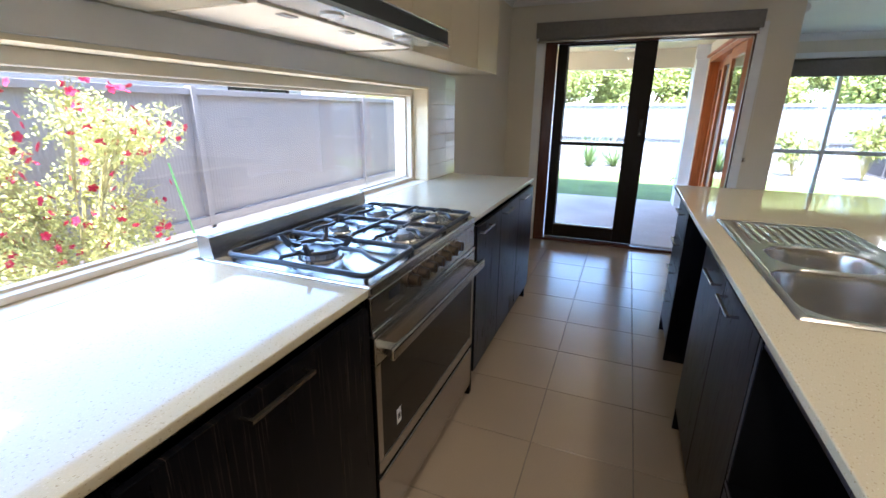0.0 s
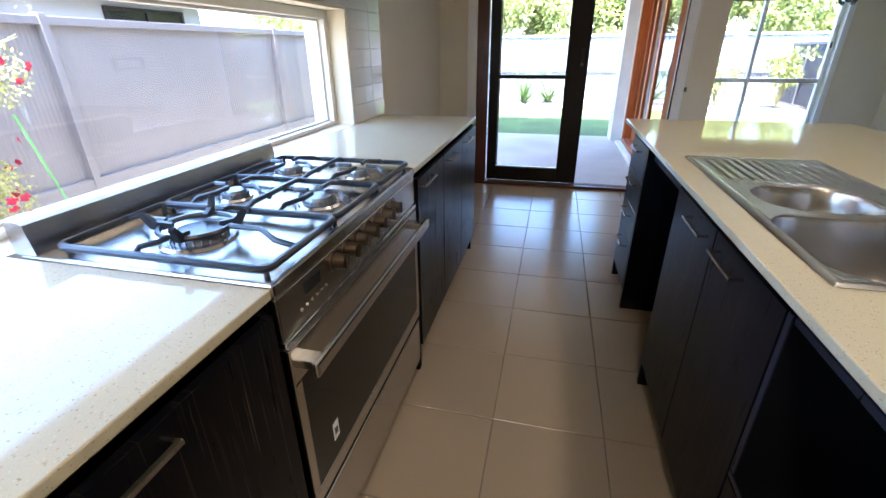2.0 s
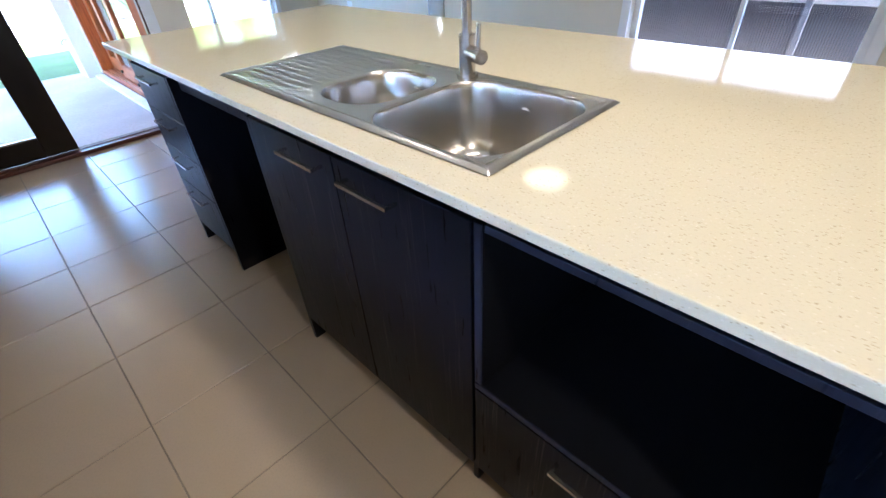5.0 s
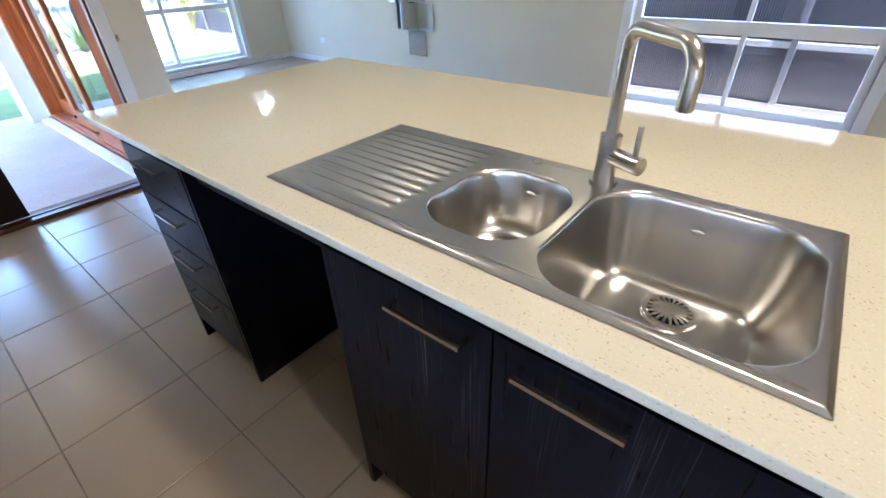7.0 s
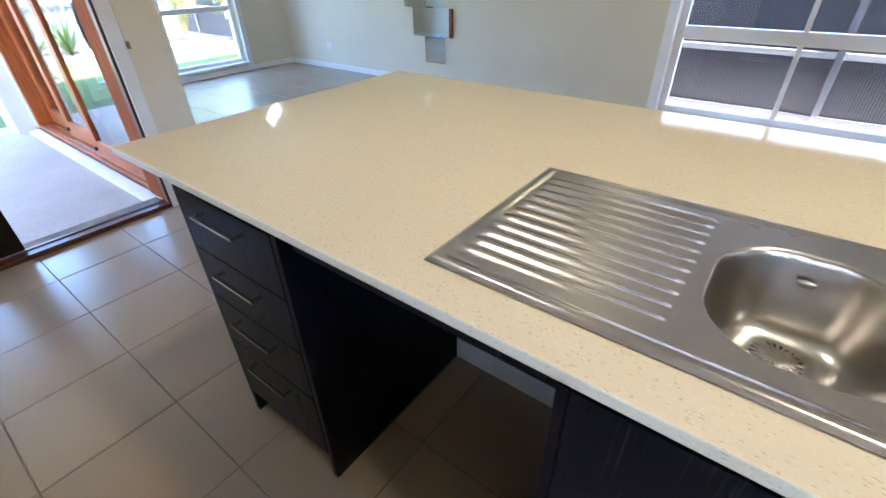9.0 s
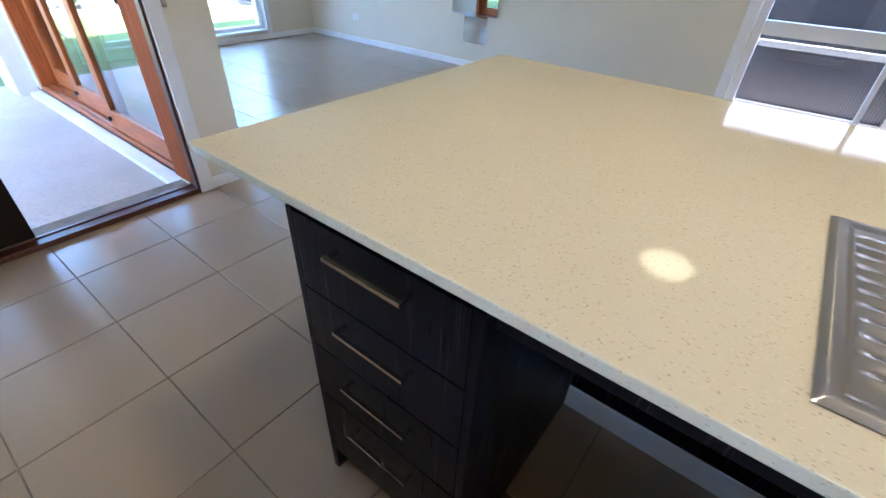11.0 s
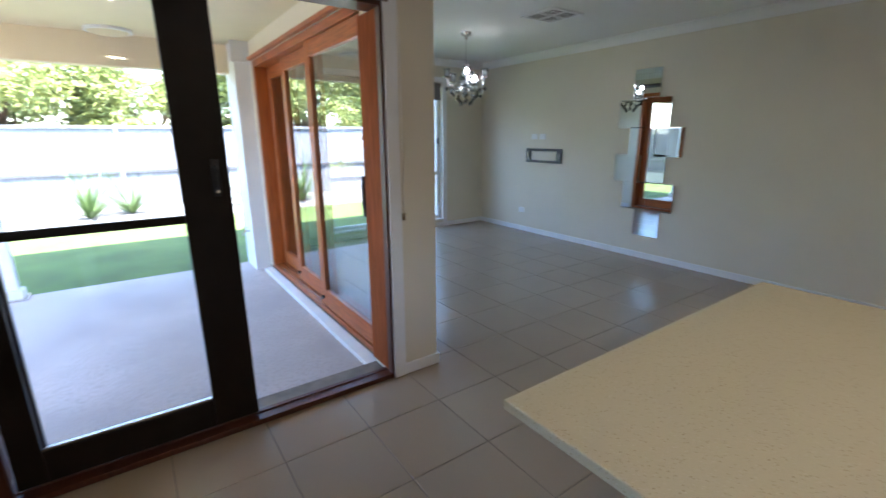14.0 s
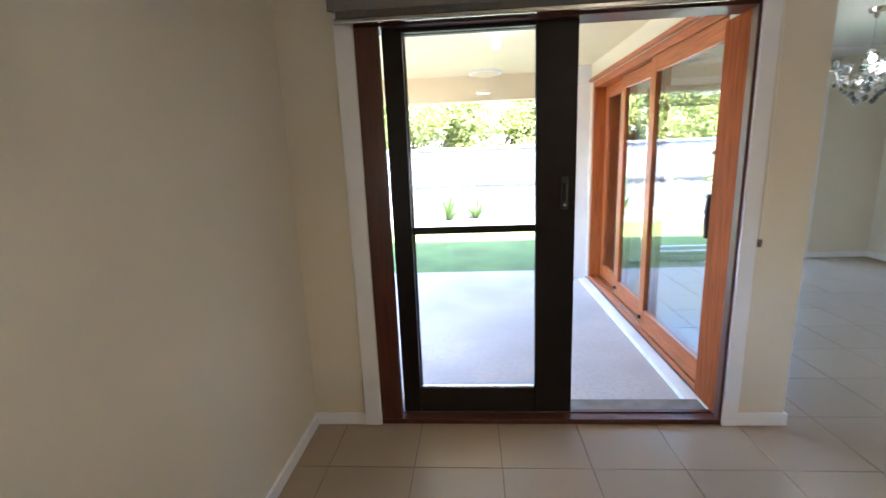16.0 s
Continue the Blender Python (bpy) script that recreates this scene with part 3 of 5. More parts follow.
# ---- alfresco, yard and neighbours ----
setting(boxes("threshold_strip", [((-0.66, DY + 0.148, -0.1), (0.335, DY + 0.24, -0.012)), ((0.336, DY + 0.098, -0.1), (1.08, DY + 0.24, -0.012))], PALE, None, 0.004), "pale concrete strip outside the patio door", "sill")
setting(boxes("ground", [((-400, -300, -0.5), (400, 500, -0.16))], SOIL), "dry pale soil around the house", "ground")
setting(boxes("patio_slab", [((-1.75, DY + T, -0.4), (1.30, 8.45, -0.045))], CONCRETE), "smooth grey concrete patio slab", "patio")
boxes_sill = boxes("sill_strip", [((1.045, 5.34, -0.045), (1.128, 7.95, -0.012))], RENDER)
setting(boxes_sill, "white concrete strip below the timber doors", "sill")
setting(boxes("side_path", [((-2.2, -12, -0.3), (WX - T, 8.45, -0.06))], CONCRETE), "grey concrete side path", "path")
bm = bmesh.new()
box(bm, (-12, 8.45, -0.3), (7.6, 12.3, -0.075))
lawn = setting(part("lawn", bm, LAWN), "short green lawn beside the patio", "lawn")
setting(boxes("garden_bed", [((-12, 12.3, -0.3), (7.6, 14.6, -0.06))], GRAVEL), "pale gravel garden bed along the back fence", "garden bed")
# strip made pale as an added reflector for the lower east fence
setting(boxes("side_strip", [((EX + T, -12, -0.3), (5.9, 8.45, -0.09))], PALE), "ground strip beside the house, made pale to bounce light", "path")
roof = thing("patio_roof", (-0.2, 7, 2.45), "cream-lined patio roof with beam", "roof", kind="structure")
boxes("lining", [((-1.75, DY + T, 2.33), (1.129, 8.75, 2.41))], CREAM, roof)
boxes("beam", [((-1.75, 8.30, 2.05), (1.129, 8.46, 2.33))], CREAM, roof, 0.004)
boxes("side_beam", [((-1.75, DY + T, 2.05), (-1.61, 8.30, 2.33))], CREAM, roof, 0.004)
boxes("gutter", [((-1.85, 8.75, 2.36), (1.129, 8.87, 2.5))], WHITE, roof, 0.01)
boxes("roof_sheet", [((-1.9, DY, 2.7), (1.5, 8.85, 2.74)), ((WX - 0.7, SY - 0.8, 2.7), (EX + 0.75, NY + 0.8, 2.74))], ROOF, roof)
boxes("eave_lining", [((WX - 0.7, SY - 0.8, 2.5), (WX - T - 0.002, DY, 2.53)), ((EX + T + 0.002, SY - 0.8, 2.5), (EX + 0.75, NY + 0.8, 2.53))], CREAM, roof)
pier = setting(boxes("patio_pier", [((0.98, 8.02, -0.16), (1.129, 8.46, 2.329))], RENDER), "white rendered pier at the patio corner", "pier")
capb = setting(boxes("pier_trim", [((0.955, 7.995, 2.13), (1.129, 8.02, 2.329))], RENDER, None, 0.004), "rendered trim at the top of the pier", "trim")
post = thing("patio_post", (-1.08, 8.38, -0.045), "white square patio post with base plate", "post")
bpart("shaft", (-1.13, 8.33, -0.035), (-1.03, 8.43, 2.05), RENDER, post, 0.004)
bpart("base_plate", (-1.19, 8.27, -0.045), (-0.97, 8.49, -0.03), STEEL, post, 0.003)
bpart("footing", (-1.16, 8.30, -0.03), (-1.0, 8.46, 0.05), RENDER, post, 0.006)
lamp = thing("ceiling_light", (0.03, 6.46, 2.33), "lit bare bulb in a white batten holder on the patio ceiling", "light")
bm = bmesh.new()
cyl(bm, (0.03, 6.46, 2.33), (0.03, 6.46, 2.315), 0.055)
cyl(bm, (0.03, 6.46, 2.315), (0.03, 6.46, 2.28), 0.028, 0.022)
part("holder", bm, PLASTIC, lamp, smooth=True)
bm = bmesh.new()
ball(bm, (0.03, 6.46, 2.24), 0.034, 16, (1, 1, 1.15))
part("bulb", bm, BULB, lamp, smooth=True)
lamp = thing("oyster_light", (0.0, 8.1, 2.33), "unlit round white oyster light on the patio ceiling", "light")
bm = bmesh.new()
ball(bm, (0.0, 8.1, 2.325), 0.17, 24, (1, 1, 0.3))
part("diffuser", bm, CREAM, lamp, smooth=True)
bm = bmesh.new()
cyl(bm, (0, 8.1, 2.33), (0, 8.1, 2.305), 0.18, seg=32)
part("rim", bm, PLASTIC, lamp, smooth=True)
tap = thing("garden_tap", (0.97, 8.2, 0.38), "small brass garden tap on the rendered pier", "tap")
bm = bmesh.new()
tube(bm, [(0.98, 8.18, 0.38), (0.93, 8.17, 0.38), (0.905, 8.17, 0.36), (0.90, 8.17, 0.33)], 0.011, 8)
part("spout", bm, STEEL, tap, smooth=True)
bm = bmesh.new()
cyl(bm, (0.93, 8.17, 0.385), (0.93, 8.17, 0.42), 0.006, seg=8)
tube(bm, [(0.905, 8.17, 0.42), (0.955, 8.17, 0.42)], 0.006, 8)
part("handle", bm, STEEL, tap, smooth=True)


def fence(name, p0, p1, z0, z1, face, material, label, pitch=2.37, rib=0.095, mid=0.0, deep=0.3, mid_rail=None):
    """Steel sheet fence from p0 to p1 along x or y: ribbed sheet, rails and posts, with its outward way."""
    along = 0 if abs(p1[0] - p0[0]) > abs(p1[1] - p0[1]) else 1
    f = thing(name, ((p0[0] + p1[0]) / 2, (p0[1] + p1[1]) / 2, z0), label, "fence", kind="structure")
    length = abs(p1[along] - p0[along])

    def at(u, v, z):
        return (p0[0] + u, p0[1] + v * face, z) if along == 0 else (p0[0] + v * face, p0[1] + u, z)

    bm = bmesh.new()
    prof, u = [], 0.0
    while u < length:
        prof += [(u, 0), (u + rib * 0.45, 0), (u + rib * 0.55, deep * rib), (u + rib * 0.9, deep * rib)]
        u += rib
    lo, hi = ([bm.verts.new(at(a, b, z)) for a, b in prof] for z in (z0, z1))
    for k in range(len(prof) - 1):
        bm.faces.new((lo[k], lo[k + 1], hi[k + 1], hi[k]))
    part("sheet", bm, material, f)
    rails = [(z1 - 0.03, z1 + 0.03), (z0, z0 + 0.09)]
    if mid:
        rails.append((mid - 0.03, mid + 0.03))
    # mid rail differs in tone: dark for its shadow, mid_rail for sunlight
    for k, (a, b) in enumerate(rails):
        bpart("rail", at(0, -0.02, a), at(length, 0.05, b), material if k < 2 else (mid_rail or FENCE_DARK), f, 0.004)
    k = 0.0
    while k <= length:
        bpart("post", at(k - 0.03, -0.028, z0 - 0.2), at(k + 0.03, 0.06, z1 + 0.05), material, f, 0.004)
        k += pitch
    return f


fence("side_fence", (-3.72, -8.54), (-3.72, 14.5), 0.25, 1.54, 1, FENCE, "grey-brown steel sheet fence beside the kitchen", pitch=2.98, rib=0.034, deep=0.05)
setting(boxes("retaining_sleepers", [((-3.78, -8.4, -0.3), (-3.66, 14.5, 0.25))], CONCRETE), "pale concrete sleeper wall below the fence", "retaining wall")
# dark mid rail puts the shadow beneath it into the colour
fence("back_fence", (-12, 14.6), (8, 14.6), -0.06, 1.60, -1, FENCE_LIGHT, "pale grey steel fence behind the lawn", mid=0.68, deep=0.14)
# mid rail coloured pale for the sun catching it
fence("east_fence", (5.86, -7.7), (5.86, 14.5), -0.1, 1.36, -1, FENCE_DARK, "grey ribbed steel fence beside the living room", rib=0.024, mid=0.54, deep=0.9, mid_rail=FENCE_LIGHT)


def leaves(centres, size, seed, name, material, parent, flat=0.5):
    """Many small pointed leaves, each a folded pair of triangles, around the given centres (place, radius, count)."""
    rng = np.random.default_rng(seed)
    verts, faces = [], []
    for c, r, n in centres:
        d = rng.normal(size=(n, 3))
        d /= np.linalg.norm(d, axis=1, keepdims=True)
        p = np.array(c) + d * (rng.random((n, 1)) ** 0.45) * np.array(r)
        for q, w in zip(p, d):
            a = rng.normal(size=3) + w * 0.7 + (0, 0, -0.2)
            a /= np.linalg.norm(a)
            b = np.cross(a, rng.normal(size=3))
            b /= np.linalg.norm(b) + 1e-9
            s = size * rng.uniform(0.6, 1.4)
            up = np.cross(a, b) * s * 0.15
            k = len(verts)
            verts += [q, q + a * s * 0.5 + b * s * 0.27 + up, q + a * s, q + a * s * 0.5 - b * s * 0.27 + up]
            faces += [(k, k + 1, k + 2), (k, k + 2, k + 3)]
    me = bpy.data.meshes.new(name)
    me.from_pydata([tuple(np.array(v) - np.array(ORIGIN[parent])) for v in verts], [], faces)
    me.materials.append(material)
    ob = new(name, me)
    ob.parent = parent
    return tagged(ob, kind="stuff")


def tree(at, height, spread, seed, label, group):
    rng = random.Random(seed)
    t = thing("tree", at, label, "tree", group)
    base = Vector(at)
    bm = bmesh.new()
    tube(bm, [base, base + Vector((0.1, 0, height * 0.25)), base + Vector((0.05, 0.1, height * 0.55))], 0.13, 8, 0.07)
    clumps = []
    for _ in range(17):
        a, e = rng.uniform(0, 6.28), rng.uniform(0.2, 1.2)
        tip = base + Vector((math.cos(a) * spread * rng.uniform(0.3, 0.9), math.sin(a) * spread * rng.uniform(0.3, 0.9), height * rng.uniform(0.3, 0.95)))
        start = base + Vector((0.08, 0.05, height * rng.uniform(0.25, 0.5)))
        tube(bm, [start, (start + tip) / 2 + Vector((0, 0, 0.15)), tip], 0.05, 6, 0.012)
        r = spread * rng.uniform(0.28, 0.5)
        clumps.append((tip, (r, r, r * 0.8), 1500))
    part("trunk", bm, BARK, t, smooth=True)
    leaves(clumps, 0.115, seed, "crown", LEAF, t)
    return t


for k, (x, y, h, s) in enumerate(((-9, 17.6, 4.6, 2.3), (-5.6, 16.9, 3.6, 1.9), (-2.4, 17.2, 3.9, 2.0), (0.6, 16.6, 3.4, 1.7), (3.2, 17.0, 4.3, 1.9), (6.2, 17.2, 4.0, 2.0), (9.5, 17.8, 3.7, 2.0))):
    tree((x, y, -0.16), h, s, 40 + k, "bushy green garden tree behind the back fence", "trees behind the fence")


def shrub(name, at, size, seed, label, material, count, leaf, group="", flowers=0):
    rng = random.Random(seed)
    sh = thing(name, at, label, "shrub", group)
    base = Vector(at)
    bm = bmesh.new()
    clumps, tips = [], []
    for _ in range(28):
        tip = base + Vector((rng.uniform(-1, 1) * size[0], rng.uniform(-1, 1) * size[1], size[2] * rng.uniform(0.44, 1.06)))
        mid = base * 0.5 + tip * 0.5 + Vector((0, 0, 0.12 * size[2]))
        tube(bm, [base, mid, tip], 0.007, 5, 0.003)
        tips.append(tip)
        r = 0.19 * (size[0] + size[1])
        clumps.append((tip - Vector((0, 0, 0.1)), (r, r, r), count // 28))
        for _ in range(5):
            q = tip + Vector((rng.gauss(0, 1), rng.gauss(0, 1), rng.gauss(0, 1))).normalized() * r * rng.uniform(0.8, 1.25)
            tube(bm, [mid, tip * 0.6 + q * 0.4, q], 0.005, 4, 0.002)
    part("stem", bm, TWIG, sh, smooth=True)
    leaves(clumps, leaf, seed, "foliage", material, sh)
    if flowers:
        fb = bmesh.new()
        for k in range(5):
            a = 2 * math.pi * k / 5
            c, s2 = math.cos(a), math.sin(a)
            ring = ((0, 0, 0), (0.014, 0.011, 0.007), (0.027, 0.016, 0.013), (0.037, 0.009, 0.013), (0.040, 0, 0.010), (0.037, -0.009, 0.013), (0.027, -0.016, 0.013), (0.014, -0.011, 0.007))
            vs = [fb.verts.new((c * p - s2 * q, s2 * p + c * q, h)) for p, q, h in ring]
            fb.faces.new(vs)
        me = bpy.data.meshes.new("flower")
        fb.to_mesh(me)
        fb.free()
        me.materials.append(FLOWER)
        for _ in range(flowers):
            tip = rng.choice(tips)
            d = Vector((rng.gauss(0, 1) + 0.8, rng.gauss(0, 1), rng.gauss(0, 1))).normalized() * 0.23 * (size[0] + size[1]) * rng.uniform(0.75, 1.15)
            fl = new("flower", me)
            fl.parent = sh
            fl.matrix_basis = Matrix.Translation(tip + d - base) @ (d.to_track_quat("Z", "Y").to_matrix().to_4x4()) @ Matrix.Scale(rng.uniform(0.5, 0.85), 4)
    return sh


shrub("flowering_shrub", (-3.05, 1.82, -0.06), (0.36, 0.70, 1.46), 5, "yellow-green shrub with crimson flowers against the fence", LEAF_Y, 19000, 0.026, flowers=190)
sk = thing("garden_stake", (-2.9, 2.62, -0.06), "thin green garden stake beside the shrub", "stake")
bm = bmesh.new()
tube(bm, [(-2.9, 2.66, -0.06), (-2.95, 2.48, 1.0)], 0.008, 6)
part("rod", bm, STAKE, sk)
for k, (x, y, h) in enumerate(((4.0, 13.4, 1.1), (5.2, 13.0, 1.3), (6.0, 12.4, 1.0))):
    shrub("garden_shrub", (x, y, -0.06), (0.35, 0.35, h), 20 + k, "loose green shrub in the garden bed", LEAF, 700, 0.09, "shrubs in the garden bed")


def agave(at, size, seed, group):
    rng = random.Random(seed)
    p = thing("spiky_plant", at, "spiky grey-green garden plant in pale gravel", "plant", group)
    bm = bmesh.new()
    for k in range(70):
        a, e = rng.uniform(0, 6.28), rng.uniform(0.2, 1.4)
        d = Vector((math.cos(a) * math.cos(e), math.sin(a) * math.cos(e), math.sin(e)))
        side = Vector((-math.sin(a), math.cos(a), 0)) * 0.016
        o = Vector(at)
        ln = size * rng.uniform(0.5, 1.15)
        v = [bm.verts.new(q) for q in (o - side, o + side, o + d * ln * 0.5 + side * 0.9 + Vector((0, 0, 0.02)), o + d * ln - Vector((0, 0, 0.05)), o + d * ln * 0.5 - side * 0.9 + Vector((0, 0, 0.02)))]
        bm.faces.new(v)
    return part("blades", bm, LEAF_D, p)


for k, (x, y, s) in enumerate(((-0.75, 13.3, 1.25), (-0.1, 13.5, 1.1), (2.0, 13.2, 1.0), (-3.0, 13.4, 0.75))):
    agave((x, y, -0.06), s, 60 + k, "plants along the back fence")

house = thing("neighbour_house", (-8.5, 3, -0.16), "pale rendered neighbour house with grey tiled roof", "house")
boxes("wall", [((-16, -2.5, -0.16), (-7.2, 9.3, 2.2))], HOUSE_G, house)
bm = bmesh.new()
v = [bm.verts.new(p) for p in ((-16.6, -3.1, 2.2), (-6.6, -3.1, 2.2), (-6.6, 9.9, 2.2), (-16.6, 9.9, 2.2), (-11.6, 1.5, 4.2), (-11.6, 5.0, 4.2))]
for f in ((0, 1, 4), (1, 2, 5, 4), (2, 3, 5), (3, 0, 4, 5), (3, 2, 1, 0)):
    bm.faces.new([v[k] for k in f])
part("roof", bm, ROOF, house)
boxes("fascia", [((-6.66, -3.12, 2.08), (-6.56, 9.92, 2.23))], HOUSE_G, house, 0.004)
for a in (1.2, 7.1):
    w = boxes("window", [((-7.22, a, 1.05), (-7.15, a + 1.7, 1.11)), ((-7.22, a, 1.94), (-7.15, a + 1.7, 2.0)), ((-7.22, a, 1.11), (-7.15, a + 0.06, 1.94)), ((-7.22, a + 1.64, 1.11), (-7.15, a + 1.7, 1.94)), ((-7.22, a + 0.82, 1.11), (-7.15, a + 0.88, 1.94))], BRONZE, house, 0.004)
    boxes("pane", [((-7.204, a + 0.06, 1.11), (-7.19, a + 1.64, 1.94))], OVEN_GLASS, w)

# neighbour on the east side: rendered wall and a tiled roof of overlapping courses
house = thing("neighbour_house", (10, 2, -0.16), "cream neighbour house with pale tiled roof beyond the fence", "house")
boxes("wall", [((7.9, -6, -0.16), (16, 9, 2.05))], HOUSE, house)
boxes("fascia", [((7.28, -6.6, 1.98), (7.36, 9.6, 2.12))], WHITE, house, 0.004)
boxes("soffit", [((7.36, -6.6, 2.0), (7.9, 9.6, 2.03))], CREAM, house)
for k in range(17):
    bm = bmesh.new()
    x, z = 7.3 + 0.32 * k, 2.1 + 0.215 * k
    v = [bm.verts.new(p) for p in ((x, -6.6, z), (x + 0.36, -6.6, z + 0.20), (x + 0.36, 9.6, z + 0.20), (x, 9.6, z), (x, -6.6, z + 0.035), (x + 0.36, -6.6, z + 0.235), (x + 0.36, 9.6, z + 0.235), (x, 9.6, z + 0.035))]
    for f in ((0, 3, 2, 1), (4, 5, 6, 7), (0, 4, 7, 3), (1, 2, 6, 5), (0, 1, 5, 4), (3, 7, 6, 2)):
        bm.faces.new([v[i] for i in f])
    part("tile_course", bm, ROOF_P, house)

# ---- kitchen: island ----
TOP = 0.925
TH = 0.022
ix0, ix1, iy0, iy1 = 0.50, 1.695, 0.71, 3.50
sx0, sx1, sy0, sy1 = 0.584, 1.055, 1.36, 2.445
isl = thing("island_benchtop", (1.1, 2.1, TOP - TH), "cream speckled stone benchtop on the island", "benchtop")
h0, h1, h2, h3 = sx0 + 0.018, sx1 - 0.018, sy0 + 0.018, sy1 - 0.018
bm = bmesh.new()
outer = [bm.verts.new(p) for p in ((ix0, iy0, TOP), (ix1, iy0, TOP), (ix1, iy1, TOP), (ix0, iy1, TOP))]
inner = [bm.verts.new(p) for p in ((h0, h2, TOP), (h1, h2, TOP), (h1, h3, TOP), (h0, h3, TOP))]
for k in range(4):
    bm.faces.new((outer[k], outer[(k + 1) % 4], inner[(k + 1) % 4], inner[k]))
ext = bmesh.ops.extrude_face_region(bm, geom=bm.faces[:])["geom"]
bmesh.ops.translate(bm, verts=[e for e in ext if isinstance(e, bmesh.types.BMVert)], vec=(0, 0, -TH))
bmesh.ops.recalc_face_normals(bm, faces=bm.faces)
rim = [e for e in bm.edges if all(min(abs(v.co.x - ix0), abs(v.co.x - ix1), abs(v.co.y - iy0), abs(v.co.y - iy1)) < 1e-4 for v in e.verts) and len(e.link_faces) == 2 and e.calc_face_angle(0) > 1]
bmesh.ops.bevel(bm, geom=rim, offset=0.003, segments=2, profile=0.5, affect="EDGES")
part("slab", bm, STONE, isl)


def bar_handle(parent, p0, p1, out, name="handle", r=0.0039):
    """A square bar handle between two points, standing off along out."""
    a, b, o = Vector(p0), Vector(p1), Vector(out)
    bm = bmesh.new()
    tube(bm, [a, a + o], r * 1.3, 4, turn=math.pi / 4)
    tube(bm, [b, b + o], r * 1.3, 4, turn=math.pi / 4)
    d = (b - a).normalized() * r
    tube(bm, [a + o - d, b + o + d], r * 1.5, 4, turn=math.pi / 4)
    return part(name, bm, HANDLE, parent, "brushed steel bar handle")


FX = 0.53
BX = 1.15
KZ = TOP - TH - 0.022


def carcass(parent, y0, y1, x0, x1, foot, back=LAM, z1=KZ, shelf_z=0.10):
    """Side panels, floor, top rail and back of a base unit; foot lists which sides reach the floor."""
    t = 0.018
    boxes("side_panel", [((x0, y0, 0.0 if foot[0] else 0.1), (x1, y0 + t, z1))], LAM, parent, 0.001)
    boxes("side_panel", [((x0, y1 - t, 0.0 if foot[1] else 0.1), (x1, y1, z1))], LAM, parent, 0.001)
    boxes("bottom_panel", [((x0 + 0.002, y0 + t, shelf_z), (x1, y1 - t, shelf_z + t))], LAM, parent, 0)
    boxes("back_panel", [((x1 - t, y0 + t, shelf_z + t), (x1, y1 - t, z1))], back, parent, 0)


# drawer unit at the far end
du = thing("drawer_unit", (0.8, 3.0, 0), "dark laminate unit with four drawers under the island", "drawer unit")
dy0, dy1 = 2.78, 3.215
carcass(du, dy0, dy1, FX - 0.013, BX, (True, True))
for z0, z1 in ((0.707, 0.879), (0.537, 0.703), (0.361, 0.533), (0.114, 0.357)):
    d = bpart("drawer", (FX - 0.014, dy0 + 0.020, z0), (FX + 0.003, dy1 - 0.020, z1), LAM, du, 0.0015)
    bar_handle(d, (FX - 0.014, 2.910, z1 - 0.036), (FX - 0.014, 3.078, z1 - 0.036), (-0.028, 0, 0))
boxes("kickboard", [((FX + 0.06, dy0 + 0.018, 0.0), (FX + 0.075, dy1 - 0.018, 0.1))], BLACK, du)

# two-door sink unit
su = thing("sink_cabinet", (0.8, 1.75, 0), "dark wood-look laminate sink cupboard with two doors", "cupboard")
cy0, cy1 = 1.338, 2.150
boxes("side_panel", [((FX - 0.013, cy1, 0), (BX, cy1 + 0.018, KZ))], LAM, su, 0.001)
boxes("side_panel", [((FX + 0.004, cy0, 0), (BX, cy0 + 0.018, KZ))], LAM, su, 0.001)
boxes("bottom_panel", [((FX + 0.006, cy0 + 0.018, 0.1), (BX, cy1 - 0.018, 0.118))], LAM, su)
boxes("back_panel", [((BX - 0.018, cy0 + 0.018, 0.118), (BX, cy1 - 0.018, KZ))], LAM, su)
for a, b, ha, hb in ((1.751, 2.148, 1.797, 1.957), (1.342, 1.747, 1.535, 1.695)):
    d = bpart("door", (FX - 0.014, a, 0.112), (FX + 0.003, b, 0.879), LAM, su, 0.0015)
    bar_handle(d, (FX - 0.014, ha, 0.839), (FX - 0.014, hb, 0.839), (-0.028, 0, 0))
boxes("kickboard", [((FX + 0.06, cy0, 0.0), (FX + 0.075, cy1 - 0.018, 0.1))], BLACK, su)

# open appliance bay with a drawer below
ob_ = thing("appliance_bay", (0.8, 1.0, 0), "dark laminate unit with empty appliance bay above a drawer", "cupboard")
ay0, ay1 = 0.722, 1.336
boxes("side_panel", [((FX - 0.014, ay0, 0), (BX, ay0 + 0.03, KZ))], LAM_LIT, ob_, 0.001)
# inner faces go black for the shade inside the empty bay
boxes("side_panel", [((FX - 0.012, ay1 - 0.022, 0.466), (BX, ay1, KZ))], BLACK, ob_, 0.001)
boxes("top_rail", [((FX - 0.010, ay0 + 0.03, 0.866), (FX + 0.06, ay1 - 0.022, KZ))], LAM_LIT, ob_, 0.001)
# strips added to show the panel edges catching light
boxes("edge_strip", [((FX - 0.0145, ay1 - 0.020, 0.468), (FX - 0.0122, ay1 - 0.002, KZ - 0.001))], LAM_LIT, ob_, 0.0008)
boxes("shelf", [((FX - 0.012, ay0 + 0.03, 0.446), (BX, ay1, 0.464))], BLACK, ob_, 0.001)
